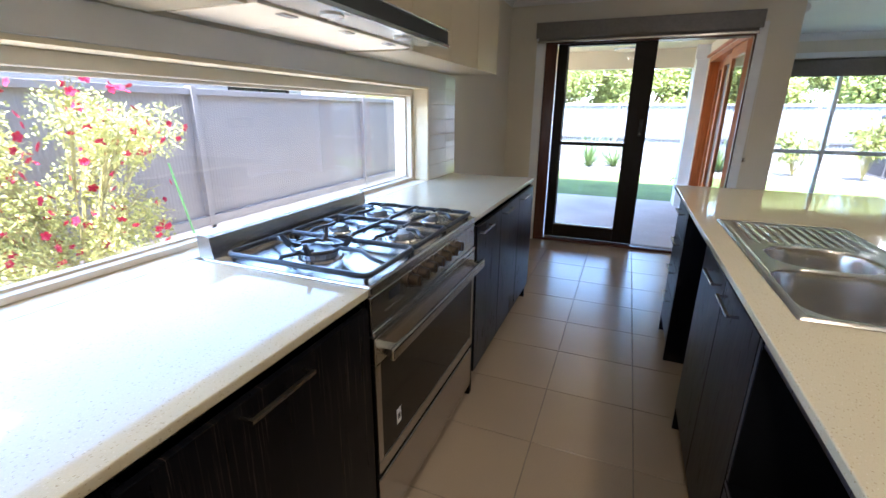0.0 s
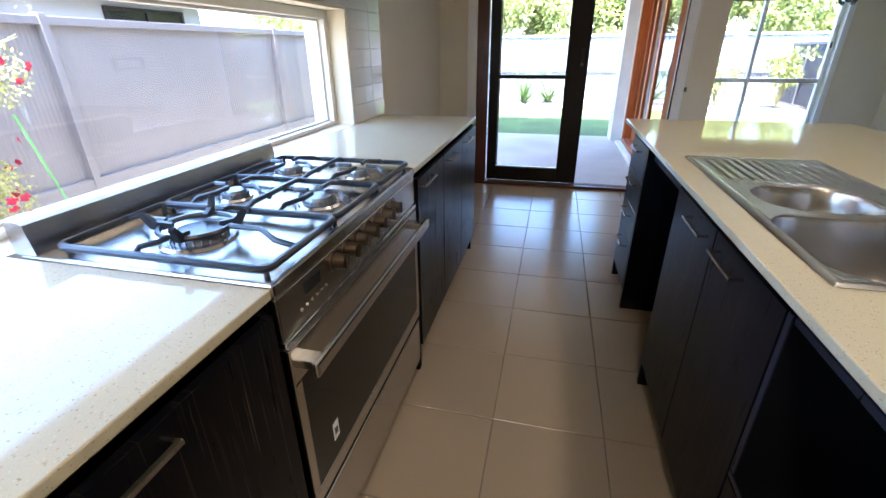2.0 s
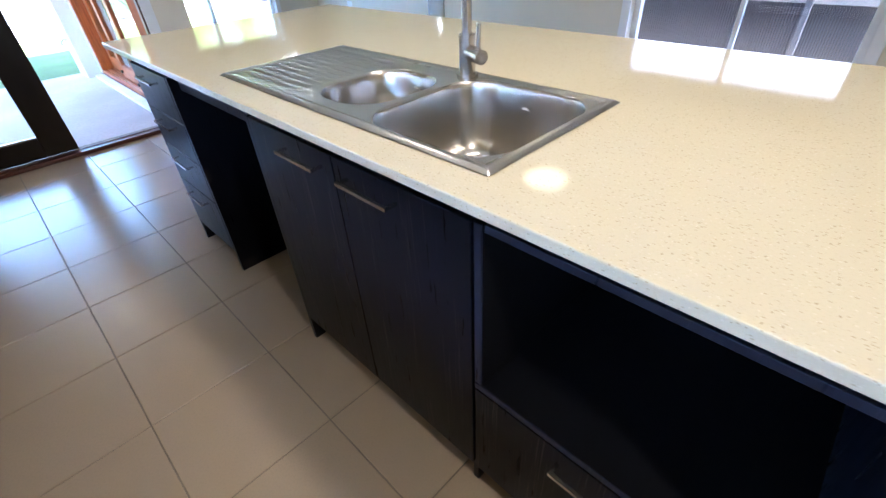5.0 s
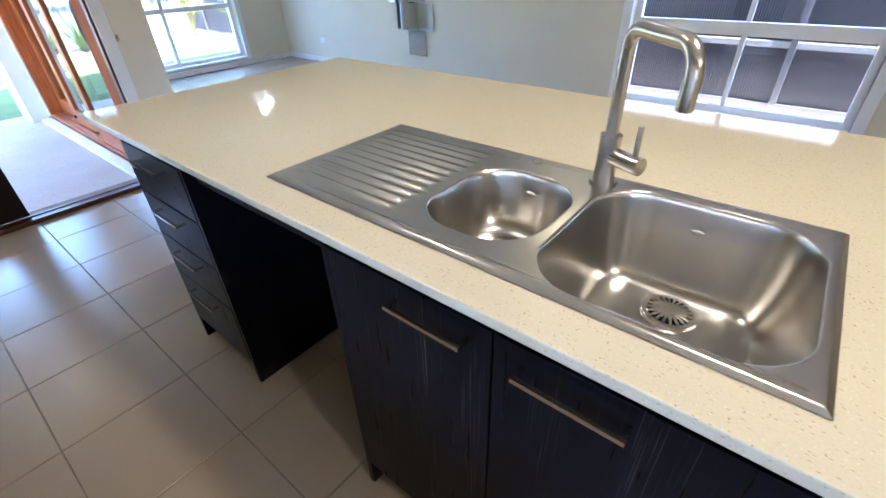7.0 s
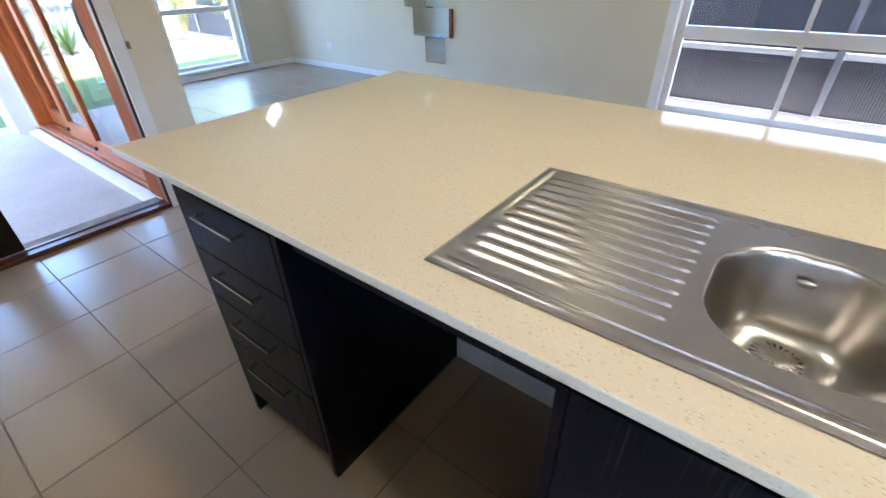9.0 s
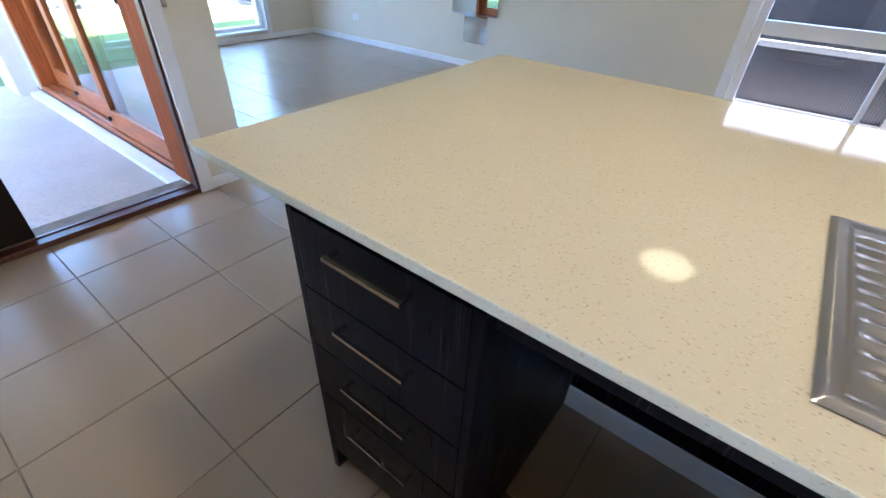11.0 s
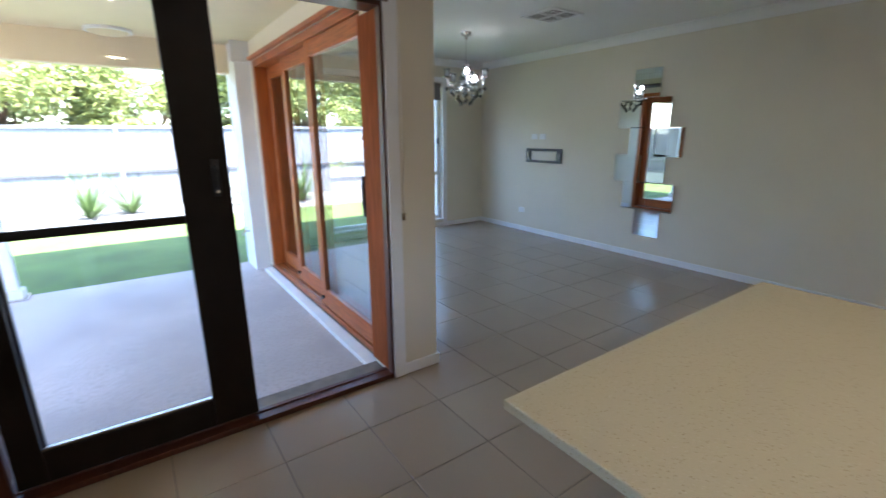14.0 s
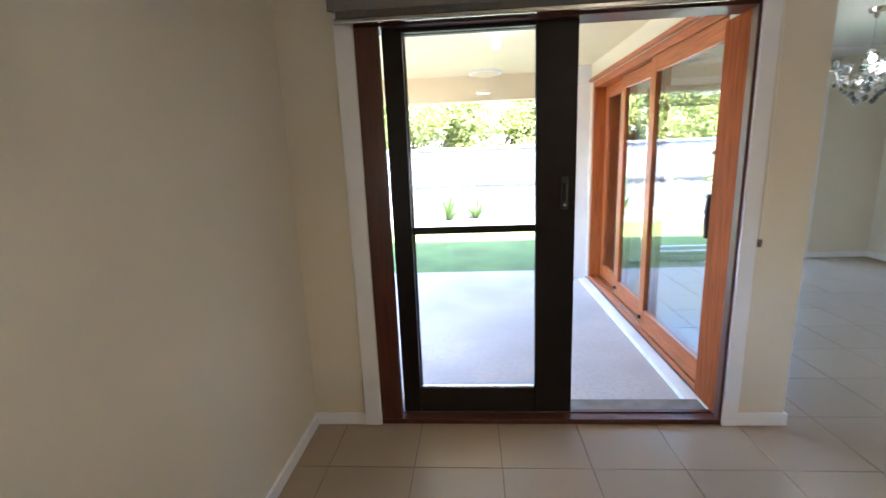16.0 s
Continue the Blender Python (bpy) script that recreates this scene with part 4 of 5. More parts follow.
boxes("shelf_edge", [((FX - 0.0145, ay0 + 0.032, 0.447), (FX - 0.0122, ay1 - 0.002, 0.463))], LAM_LIT, ob_, 0.0008)
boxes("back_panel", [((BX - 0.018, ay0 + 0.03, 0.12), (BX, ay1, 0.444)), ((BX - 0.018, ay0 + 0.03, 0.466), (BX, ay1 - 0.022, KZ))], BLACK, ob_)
d = bpart("drawer", (FX - 0.014, ay0 + 0.034, 0.112), (FX + 0.003, ay1 - 0.003, 0.441), LAM, ob_, 0.0015)
bar_handle(d, (FX - 0.014, 0.948, 0.400), (FX - 0.014, 1.116, 0.400), (-0.028, 0, 0))
boxes("kickboard", [((FX + 0.06, ay0 + 0.03, 0.0), (FX + 0.075, ay1, 0.1))], BLACK, ob_)

# rails and pale back of the dishwasher space
dw = thing("dishwasher_space", (0.8, 2.47, 0), "empty dishwasher space with dark back and pale kickboard", "island frame")
boxes("top_rail", [((FX + 0.02, cy1 + 0.019, KZ - 0.05), (FX + 0.038, dy0 - 0.001, KZ))], LAM, dw, 0.001)
boxes("rear_panel", [((BX, cy1 + 0.019, 0.10), (BX + 0.018, dy0 - 0.001, TOP - TH - 0.001))], LAM, dw)
boxes("rear_kickboard", [((BX - 0.004, cy1 + 0.019, 0.0), (BX + 0.014, dy0 - 0.001, 0.098))], WHITE, dw, 0.001, "pale painted kickboard at the back")
boxes("shadow_rail", [((FX + 0.012, 0.732, KZ + 0.001), (FX + 0.03, iy1 - 0.29, TOP - TH - 0.001))], BLACK, dw)
boxes("back_panel", [((BX, 0.732, 0.0), (BX + 0.02, cy1 + 0.018, TOP - TH - 0.001)), ((BX, dy0, 0.0), (BX + 0.02, 3.215, TOP - TH - 0.001))], HOUSE, dw)

# ---- sink ----
snk = thing("sink", ((sx0 + sx1) / 2, (sy0 + sy1) / 2, TOP), "stainless steel one-and-three-quarter bowl sink with drainer", "sink")


def rrect(u, v, cu, cv, hu, hv, r):
    """Signed distance to a rounded rectangle."""
    a, b = abs(u - cu) - hu + r, abs(v - cv) - hv + r
    return math.hypot(max(a, 0), max(b, 0)) + min(max(a, b), 0) - r


def sink_height(u, v):
    """Height of the pressed sheet at u across and v along."""
    lip = min(u - sx0, sx1 - u, v - sy0, sy1 - v)
    z = TOP + 0.002 + 0.006 * min(1, max(0, lip) / 0.010)
    if lip > 0.022:
        z -= 0.0025 * min(1, (lip - 0.022) / 0.008)
    for cu, cv, hu, hv, dep, r in ((0.812, 1.578, 0.200, 0.190, 0.195, 0.10), (0.805, 1.925, 0.148, 0.124, 0.14, 0.105)):
        d = rrect(u, v, cu, cv, hu, hv, r)
        if d < 0.006:
            k = min(1.0, (0.006 - d) / 0.085)
            lip_in = min(1.0, (0.006 - d) / 0.012)
            s = (1 - (1 - k) ** 3.6) * (0.35 + 0.65 * lip_in) * min(1.0, lip_in * 2)
            fall = dep * s + 0.006 * max(0.0, 1 - math.hypot(u - (cu + 0.096 if dep > 0.15 else cu + 0.04), v - cv) / 0.16)
            z = TOP + 0.006 - fall
    if rrect(u, v, 0.82, 2.245, 0.187, 0.168, 0.02) < 0:
        d = -rrect(u, v, 0.82, 2.245, 0.187, 0.168, 0.02)
        edge = min(1, d / 0.02)
        z += 0.0042 * edge * (0.5 + 0.5 * math.cos((u - 0.82) / 0.034 * 2 * math.pi)) - 0.001 * edge
    return z


nu, nv = 196, 452
verts = [(sx0 + (sx1 - sx0) * i / nu, sy0 + (sy1 - sy0) * j / nv) for i in range(nu + 1) for j in range(nv + 1)]
faces = [(i * (nv + 1) + j, (i + 1) * (nv + 1) + j, (i + 1) * (nv + 1) + j + 1, i * (nv + 1) + j + 1) for i in range(nu) for j in range(nv)]
me = bpy.data.meshes.new("bowl_sheet")
me.from_pydata([(u - ORIGIN[snk].x, v - ORIGIN[snk].y, sink_height(u, v) - ORIGIN[snk].z) for u, v in verts], [], faces)
me.materials.append(SINK)
bowl = tagged(new("bowl_sheet", me), "pressed stainless steel bowls and drainer")
bowl.parent = snk
for p in bowl.data.polygons:
    p.use_smooth = True


def drain(c, r, z):
    bm = bmesh.new()
    cyl(bm, (*c, z - 0.004), (*c, z + 0.004), r, r * 0.93, 40)
    ring = part("drain_ring", bm, SINK, snk, "polished drain ring", True)
    bm = bmesh.new()
    # flat black disc for the shade inside the hole
    cyl(bm, (*c, z + 0.0042), (*c, z + 0.005), r * 0.74, seg=32)
    part("drain_hole", bm, BLACK, ring)
    bm = bmesh.new()
    cyl(bm, (*c, z + 0.004), (*c, z + 0.010), r * 0.42, r * 0.34, 24)
    part("strainer_knob", bm, SINK, ring, "steel strainer knob", True)
    for k in range(20):
        a = 2 * math.pi * k / 20
        d = Vector((math.cos(a), math.sin(a), 0))
        bm = bmesh.new()
        tube(bm, [Vector((*c, z + 0.008)) + d * r * 0.28, Vector((*c, z + 0.0065)) + d * r * 0.76], r * 0.06, 6)
        part("strainer_bar", bm, SINK, ring, smooth=True)


drain((0.908, 1.574), 0.056, TOP - 0.190)
drain((0.845, 1.928), 0.050, TOP - 0.135)
for cv in (2.02, 1.96):
    bm = bmesh.new()
    cyl(bm, (1.028, cv, TOP + 0.004), (1.028, cv, TOP + 0.008), 0.014, 0.011, 20)
    part("tap_hole_cover", bm, SINK, snk, smooth=True)
for cu, cv, z in ((0.995, 1.58, TOP - 0.045), (0.935, 1.925, TOP - 0.035)):
    bm = bmesh.new()
    ball(bm, (cu, cv, z), 0.014, 12, (0.3, 1, 0.5))
    part("overflow", bm, SINK, snk, smooth=True)

mix = thing("kitchen_tap", (1.012, 1.79, TOP + 0.006), "brushed steel gooseneck mixer tap with side lever", "tap")
tx, ty, tz = 1.012, 1.790, TOP + 0.006
bm = bmesh.new()
cyl(bm, (tx, ty, tz), (tx, ty, tz + 0.006), 0.030)
cyl(bm, (tx, ty, tz + 0.006), (tx, ty, tz + 0.105), 0.0225)
part("body", bm, STEEL, mix, smooth=True)
bm = bmesh.new()
ddir = Vector((-0.70, -0.71, 0)).normalized()
pts = [Vector((tx, ty, tz + 0.10)), Vector((tx, ty, tz + 0.266))]
for k in range(1, 7):
    a = math.pi / 2 * k / 6
    pts.append(Vector((tx, ty, tz + 0.266)) + ddir * 0.042 * (1 - math.cos(a)) + Vector((0, 0, 0.042 * math.sin(a))))
end = pts[-1] + ddir * 0.128
pts.append(end)
for k in range(1, 7):
    a = math.pi / 2 * k / 6
    pts.append(end + ddir * 0.042 * math.sin(a) - Vector((0, 0, 0.042 * (1 - math.cos(a)))))
pts.append(pts[-1] - Vector((0, 0, 0.052)))
tube(bm, pts, 0.0135, 16)
part("spout", bm, STEEL, mix, smooth=True)
bm = bmesh.new()
side = Vector((-0.38, -0.925, 0)).normalized()
hb = Vector((tx, ty, tz + 0.062))
cyl(bm, hb, hb + side * 0.085, 0.0185)
cyl(bm, hb + side * 0.068, hb + side * 0.068 + Vector((0, 0, 0.078)), 0.006, seg=12)
part("lever", bm, STEEL, mix, smooth=True)

# ---- kitchen: window bench, cupboards and stove ----
bx = -0.424


def bench(name, y0, y1, label):
    b = thing(name, (-0.74, (y0 + y1) / 2, TOP - TH), label, "benchtop")
    bpart("slab", (WX + 0.001, y0, TOP - TH), (bx, y1, TOP), STONE, b, 0.003)
    return b


bench("window_benchtop", -0.9, 1.128, "cream speckled stone benchtop below the window")
bench("window_benchtop", 2.034, 3.40, "short cream speckled stone benchtop beside the stove")
CF = bx - 0.012


def base_unit(y0, y1, doors, label, feet=(False, False)):
    u = thing("base_cupboard", (-0.75, (y0 + y1) / 2, 0), label, "cupboard")
    boxes("side_panel", [((WX + 0.002, y0, 0.0 if feet[0] else 0.1), (CF, y0 + 0.018, KZ))], LAM, u, 0.001)
    boxes("side_panel", [((WX + 0.002, y1 - 0.018, 0.0 if feet[1] else 0.1), (CF, y1, KZ))], LAM, u, 0.001)
    boxes("bottom_panel", [((WX + 0.002, y0 + 0.018, 0.1), (CF - 0.001, y1 - 0.018, 0.118))], LAM, u)
    boxes("kickboard", [((CF - 0.08, y0 + 0.018, 0.0), (CF - 0.065, y1 - 0.018, 0.1))], BLACK, u)
    boxes("shadow_rail", [((WX + 0.002, y0, KZ + 0.001), (CF - 0.012, y1, TOP - TH - 0.001))], BLACK, u)
    for a, b, ha, hb, hz in doors:
        d = bpart("door", (CF, a, 0.112), (CF + 0.017, b, 0.876), LAM, u, 0.0015)
        bar_handle(d, (CF + 0.017, ha, hz), (CF + 0.017, hb, hz), (0.028, 0, 0))
    return u


base_unit(0.46, 1.118, [(0.464, 1.114, 0.675, 0.845, 0.850)], "dark laminate base cupboard with bar handle beside the stove")
base_unit(-0.88, 0.456, [(-0.876, -0.214, -0.6, -0.41, 0.81), (-0.21, 0.452, 0.07, 0.26, 0.81)], "dark laminate base cupboard below the window bench")
base_unit(2.066, 3.395, [(2.07, 2.495, 2.08, 2.25, 0.848), (2.499, 2.94, 2.515, 2.685, 0.848), (2.944, 3.391, 2.96, 3.13, 0.848)], "dark laminate base cupboard with three doors", (True, True))

stv = thing("stove", (-0.71, 1.58, 0), "wide stainless steel freestanding gas stove with oven", "stove")
vy0, vy1, vf = 1.134, 2.028, -0.424
boxes("body", [((-1.03, vy0, 0.06), (vf - 0.022, vy1, 0.90))], STEEL, stv, 0.003)
for y in (vy0 + 0.05, vy1 - 0.05):
    for x in (-0.98, -0.48):
        bm = bmesh.new()
        cyl(bm, (x, y, 0), (x, y, 0.062), 0.02, seg=12)
        part("foot", bm, BLACK_PL, stv, smooth=True)
bm = bmesh.new()
box(bm, (-1.035, vy0 - 0.004, 0.90), (vf + 0.004, vy1 + 0.004, 0.932), 0.006)
part("cooktop", bm, STEEL, stv, "brushed steel hob plate")
bm = bmesh.new()
v = [bm.verts.new(p) for y in (vy0 - 0.002, vy1 + 0.002) for p in ((-1.045, y, 0.932), (-0.985, y, 0.932), (-0.995, y, 1.0), (-1.01, y, 1.006), (-1.045, y, 1.006))]
for k in range(5):
    bm.faces.new((v[k], v[(k + 1) % 5], v[5 + (k + 1) % 5], v[5 + k]))
bm.faces.new(v[:5])
bm.faces.new(v[5:])
part("upstand", bm, STEEL, stv, "steel upstand against the window")
boxes("control_panel", [((vf - 0.022, vy0, 0.795), (vf + 0.002, vy1, 0.898))], STEEL, stv, 0.004)
boxes("panel_edge", [((vf - 0.02, vy0, 0.778), (vf + 0.008, vy1, 0.794))], CHROME, stv, 0.004)
boxes("display", [((vf + 0.002, 1.235, 0.852), (vf + 0.004, 1.30, 0.880))], BLACK_PL, stv, 0.001)
for k in range(6):
    bm = bmesh.new()
    cyl(bm, (vf + 0.002, 1.215 + 0.022 * k, 0.826), (vf + 0.005, 1.215 + 0.022 * k, 0.826), 0.0038, seg=12)
    part("button", bm, STEEL, stv, smooth=True)
for k in range(7):
    y = 1.372 + 0.0675 * k
    bm = bmesh.new()
    cyl(bm, (vf + 0.002, y, 0.868), (vf + 0.007, y, 0.868), 0.026, seg=24)
    cyl(bm, (vf + 0.007, y, 0.868), (vf + 0.036, y, 0.868), 0.020, 0.018, 24)
    box(bm, (vf + 0.03, y - 0.005, 0.850), (vf + 0.041, y + 0.005, 0.886), 0.002)
    part("knob", bm, KNOB, stv, "bronze-toned control knob", True)
od = boxes("oven_door", [((vf - 0.02, vy0 + 0.004, 0.30), (vf + 0.008, vy1 - 0.004, 0.345)), ((vf - 0.02, vy0 + 0.004, 0.685), (vf + 0.008, vy1 - 0.004, 0.772)), ((vf - 0.02, vy0 + 0.004, 0.345), (vf + 0.008, vy0 + 0.03, 0.685)), ((vf - 0.02, vy1 - 0.03, 0.345), (vf + 0.008, vy1 - 0.004, 0.685))], STEEL, stv, 0.003, "steel oven door with dark glass")
bpart("door_glass", (vf - 0.018, vy0 + 0.028, 0.343), (vf + 0.0055, vy1 - 0.028, 0.687), OVEN_GLASS, od, 0.001, "dark oven glass")
bpart("sticker", (vf + 0.0056, 1.255, 0.40), (vf + 0.0064, 1.283, 0.455), PLASTIC, od, 0, "small white energy sticker")
boxes("sticker_mark", [((vf + 0.0065, 1.261, 0.415), (vf + 0.0068, 1.277, 0.437))], BLACK_PL, od)
bm = bmesh.new()
for y in (vy0 + 0.045, vy1 - 0.045):
    box(bm, (vf + 0.006, y - 0.02, 0.715), (vf + 0.055, y + 0.02, 0.738), 0.003)
box(bm, (vf + 0.045, vy0 + 0.012, 0.708), (vf + 0.062, vy1 - 0.012, 0.745), 0.006)
part("oven_handle", bm, STEEL, od, "broad flat steel handle")
# black strip draws the shaded gap below the oven door
boxes("lower_gap", [((vf - 0.02, vy0 + 0.006, 0.276), (vf - 0.005, vy1 - 0.006, 0.30))], BLACK, stv)
boxes("storage_drawer", [((vf - 0.02, vy0 + 0.004, 0.07), (vf + 0.006, vy1 - 0.004, 0.275))], STEEL, stv, 0.004)
boxes("side_trim", [((vf - 0.03, vy1 + 0.003, 0.0), (vf - 0.002, vy1 + 0.033, KZ))], BLACK, stv)


def burner(x, y, r):
    bm = bmesh.new()
    cyl(bm, (x, y, 0.932), (x, y, 0.938), r * 1.35, r * 1.25, 32)
    dish = part("burner_dish", bm, SINK, stv, "steel spill ring", True)
    bm = bmesh.new()
    cyl(bm, (x, y, 0.938), (x, y, 0.951), r, r * 0.92, 32)
    for k in range(24):
        a = 2 * math.pi * k / 24
        box(bm, (x + math.cos(a) * r - 0.002, y + math.sin(a) * r - 0.002, 0.940), (x + math.cos(a) * r + 0.002, y + math.sin(a) * r + 0.002, 0.949))
    part("burner_ring", bm, CAP, dish, "slotted burner ring")
    bm = bmesh.new()
    cyl(bm, (x, y, 0.951), (x, y, 0.958), r * 0.86, r * 0.8, 32)
    part("burner_cap", bm, IRON if r > 0.05 else CAP, dish, "flat burner cap", True)


for x, y, r in ((-0.71, 1.29, 0.062), (-0.56, 1.58, 0.045), (-0.83, 1.58, 0.036), (-0.57, 1.87, 0.033), (-0.83, 1.87, 0.045)):
    burner(x, y, r)


def grate(y0, y1, centres, reach):
    """Cast pan support: rounded frame, a dividing bar and kinked fingers that rise towards each burner."""
    x0, x1, z = -0.945, -0.440, 0.951
    g = thing("pan_support", ((x0 + x1) / 2, (y0 + y1) / 2, 0.932), "black enamelled cast-iron pan support on the stove", "pan support", "pan supports")
    ym, q, rr = (y0 + y1) / 2, 0.0088, 0.022
    loop = []
    for cx, cy, start in ((x1 - rr, y1 - rr, 0.0), (x0 + rr, y1 - rr, 0.5), (x0 + rr, y0 + rr, 1.0), (x1 - rr, y0 + rr, 1.5)):
        for k in range(5):
            a = math.pi * (start + 0.125 * k)
            loop.append((cx + rr * math.cos(a), cy + rr * math.sin(a), z))
    bm = bmesh.new()
    tube(bm, loop + [loop[0]], q, 8, turn=math.pi / 8)
    for x in (x0 + 0.012, x1 - 0.012):
        for y in (y0 + 0.012, y1 - 0.012):
            cyl(bm, (x, y, 0.932), (x, y, z), 0.006, seg=8)
    part("frame", bm, IRON, g, smooth=True)
    mid = (x0 + x1) / 2
    if len(centres) > 1:
        bm = bmesh.new()
        tube(bm, [(mid, y0, z), (mid, y0 + 0.03, z + 0.012), (mid, y1 - 0.03, z + 0.012), (mid, y1, z)], 0.0075, 6)
        part("cross_bar", bm, IRON, g, smooth=True)
    for cx in centres:
        lo_x, hi_x = (x0, x1) if len(centres) == 1 else ((x0, mid) if cx < mid else (mid, x1))
        for ax, ay, fx, fy in ((lo_x, ym, 1, 0), (hi_x, ym, -1, 0), (cx, y0, 0, 1), (cx, y1, 0, -1)):
            inward, side = Vector((fx, fy, 0)), Vector((-fy, fx, 0))
            tip = Vector((cx, ym, z + 0.019)) - inward * reach
            start = Vector((ax, ay, z)) + side * 0.034
            span = (tip - Vector((ax, ay, 0))).dot(inward)
            bm = bmesh.new()
            tube(bm, [start, start + inward * span * 0.28 + Vector((0, 0, 0.012)), tip - inward * span * 0.42, tip], 0.0066, 6)
            part("finger", bm, IRON, g, smooth=True)


grate(1.150, 1.436, (-0.71,), 0.085)
for k in (1, 2):
    grate(1.150 + 0.290 * k, 1.436 + 0.290 * k, (-0.83, -0.565), 0.028)
wr = thing("wok_ring", (-0.71, 1.29, 0.955), "black cast-iron wok ring on the large burner", "wok ring")
bm = bmesh.new()
tube(bm, [(-0.71 + 0.078 * math.cos(a), 1.29 + 0.078 * math.sin(a), 0.966) for a in [2 * math.pi * k / 32 for k in range(33)]], 0.0065, 6)
part("ring", bm, IRON, wr, smooth=True)
for k in range(4):
    a = 0.35 + math.pi / 2 * k
    d, w = Vector((math.cos(a), math.sin(a), 0)), Vector((-math.sin(a), math.cos(a), 0)) * 0.0055
    bm = bmesh.new()
    c = Vector((-0.71, 1.29, 0.0))
    outline = ((0.050, 0.966), (0.078, 0.958), (0.098, 0.964), (0.118, 0.998), (0.108, 1.004), (0.084, 0.980), (0.052, 0.974))
    rows = [[bm.verts.new(c + d * p + w * o + Vector((0, 0, h))) for p, h in outline] for o in (-1, 1)]
    bm.faces.new(rows[0])
    bm.faces.new(rows[1][::-1])
    for i in range(len(outline)):
        n = (i + 1) % len(outline)
        bm.faces.new((rows[0][i], rows[1][i], rows[1][n], rows[0][n]))
    part("prong", bm, IRON, wr)

# ---- range hood and overhead cupboards ----
hd = thing("range_hood", (-0.8, 1.58, 1.63), "slim stainless range hood with black glass front", "range hood")
hy0, hy1 = 1.125, 2.04
boxes("canopy", [((WX + 0.004, hy0, 1.642), (-0.575, hy1, 1.70))], STEEL, hd, 0.003)
boxes("black_front", [((-0.575, hy0 + 0.004, 1.645), (-0.562, hy1 - 0.004, 1.692))], BLACK_PL, hd, 0.002, "black glass control strip")
boxes("front_trim", [((-0.578, hy0, 1.63), (-0.558, hy1, 1.644)), ((-0.578, hy0, 1.693), (-0.558, hy1, 1.70))], CHROME, hd, 0.002)
for k in range(3):
    a = hy0 + 0.025 + 0.29 * k
    f = bpart("filter", (-1.04, a, 1.634), (-0.72, a + 0.283, 1.643), ALU, hd, 0.002, "aluminium mesh grease filter")
    boxes("filter_latch", [((-0.765, a + 0.11, 1.630), (-0.735, a + 0.17, 1.635))], STEEL, f, 0.001)
for y in (1.36, 1.80):
    bm = bmesh.new()
    cyl(bm, (-0.65, y, 1.636), (-0.65, y, 1.643), 0.034, seg=24)
    part("hood_light", bm, PLASTIC, hd, "unlit round hood light", True)


def wall_unit(y0, y1, doors, z0=1.63, x1=-0.725):
    u = thing("wall_cupboard", (-0.9, (y0 + y1) / 2, z0), "beige laminate overhead cupboard", "cupboard", "overhead cupboards")
    boxes("body", [((WX + 0.003, y0, z0), (x1 - 0.018, y1, CZ - 0.1))], CAB, u, 0.001)
    n = (y1 - y0) / doors
    for k in range(doors):
        bpart("door", (x1 - 0.017, y0 + n * k + 0.0015, z0 - 0.004), (x1, y0 + n * (k + 1) - 0.0015, CZ - 0.1), CAB, u, 0.0015)


wall_unit(2.044, 3.38, 3)
wall_unit(-0.2, 1.12, 3)
wall_unit(1.124, 2.041, 2, 1.72)
bulk = setting(boxes("bulkhead", [((WX, -0.2, CZ - 0.098), (-0.74, 3.38, CZ - 0.001))], WALL), "plain beige bulkhead above the cupboards", "bulkhead")

# ---- living room ----
# the southern fitting is made up to house its fill lamp
for lx, ly in ((1.0, 2.95), (1.0, 1.35), (0.05, -0.6)):
    dl = thing("downlight", (lx, ly, CZ), "unseen lit round ceiling downlight, its place assumed", "light", "kitchen downlights")
    bm = bmesh.new()
    cyl(bm, (lx, ly, CZ), (lx, ly, CZ - 0.012), 0.125, 0.115, 32)
    part("rim", bm, PLASTIC, dl, smooth=True)
    bm = bmesh.new()
    cyl(bm, (lx, ly, CZ - 0.012), (lx, ly, CZ - 0.014), 0.1, seg=32)
    part("diffuser", bm, DOWNLIGHT, dl)
ol = thing("oyster_light", (3.17, 2.81, CZ), "lit round warm oyster ceiling light", "light")
bm = bmesh.new()
cyl(bm, (3.17, 2.81, CZ), (3.17, 2.81, CZ - 0.03), 0.20, seg=40)
part("rim", bm, PLASTIC, ol, smooth=True)
bm = bmesh.new()
ball(bm, (3.17, 2.81, CZ - 0.03), 0.18, 32, (1, 1, 0.32))
part("diffuser", bm, OYSTER, ol, smooth=True)

ch = thing("chandelier", (3.15, 7.03, CZ), "small chrome chandelier with glass cups, lit bulbs", "chandelier")
cx, cy = 3.15, 7.03
bm = bmesh.new()
cyl(bm, (cx, cy, CZ), (cx, cy, CZ - 0.03), 0.06, 0.05)
cyl(bm, (cx, cy, CZ - 0.03), (cx, cy, CZ - 0.075), 0.022, 0.014)
part("ceiling_cup", bm, CHROME, ch, smooth=True)
bm = bmesh.new()
tube(bm, [(cx, cy, CZ - 0.07), (cx, cy, CZ - 0.33)], 0.004, 6)
for k in range(9):
    ball(bm, (cx, cy, CZ - 0.09 - 0.027 * k), 0.007, 8, (1, 0.6, 1.6))
part("chain", bm, CHROME, ch, smooth=True)
bm = bmesh.new()
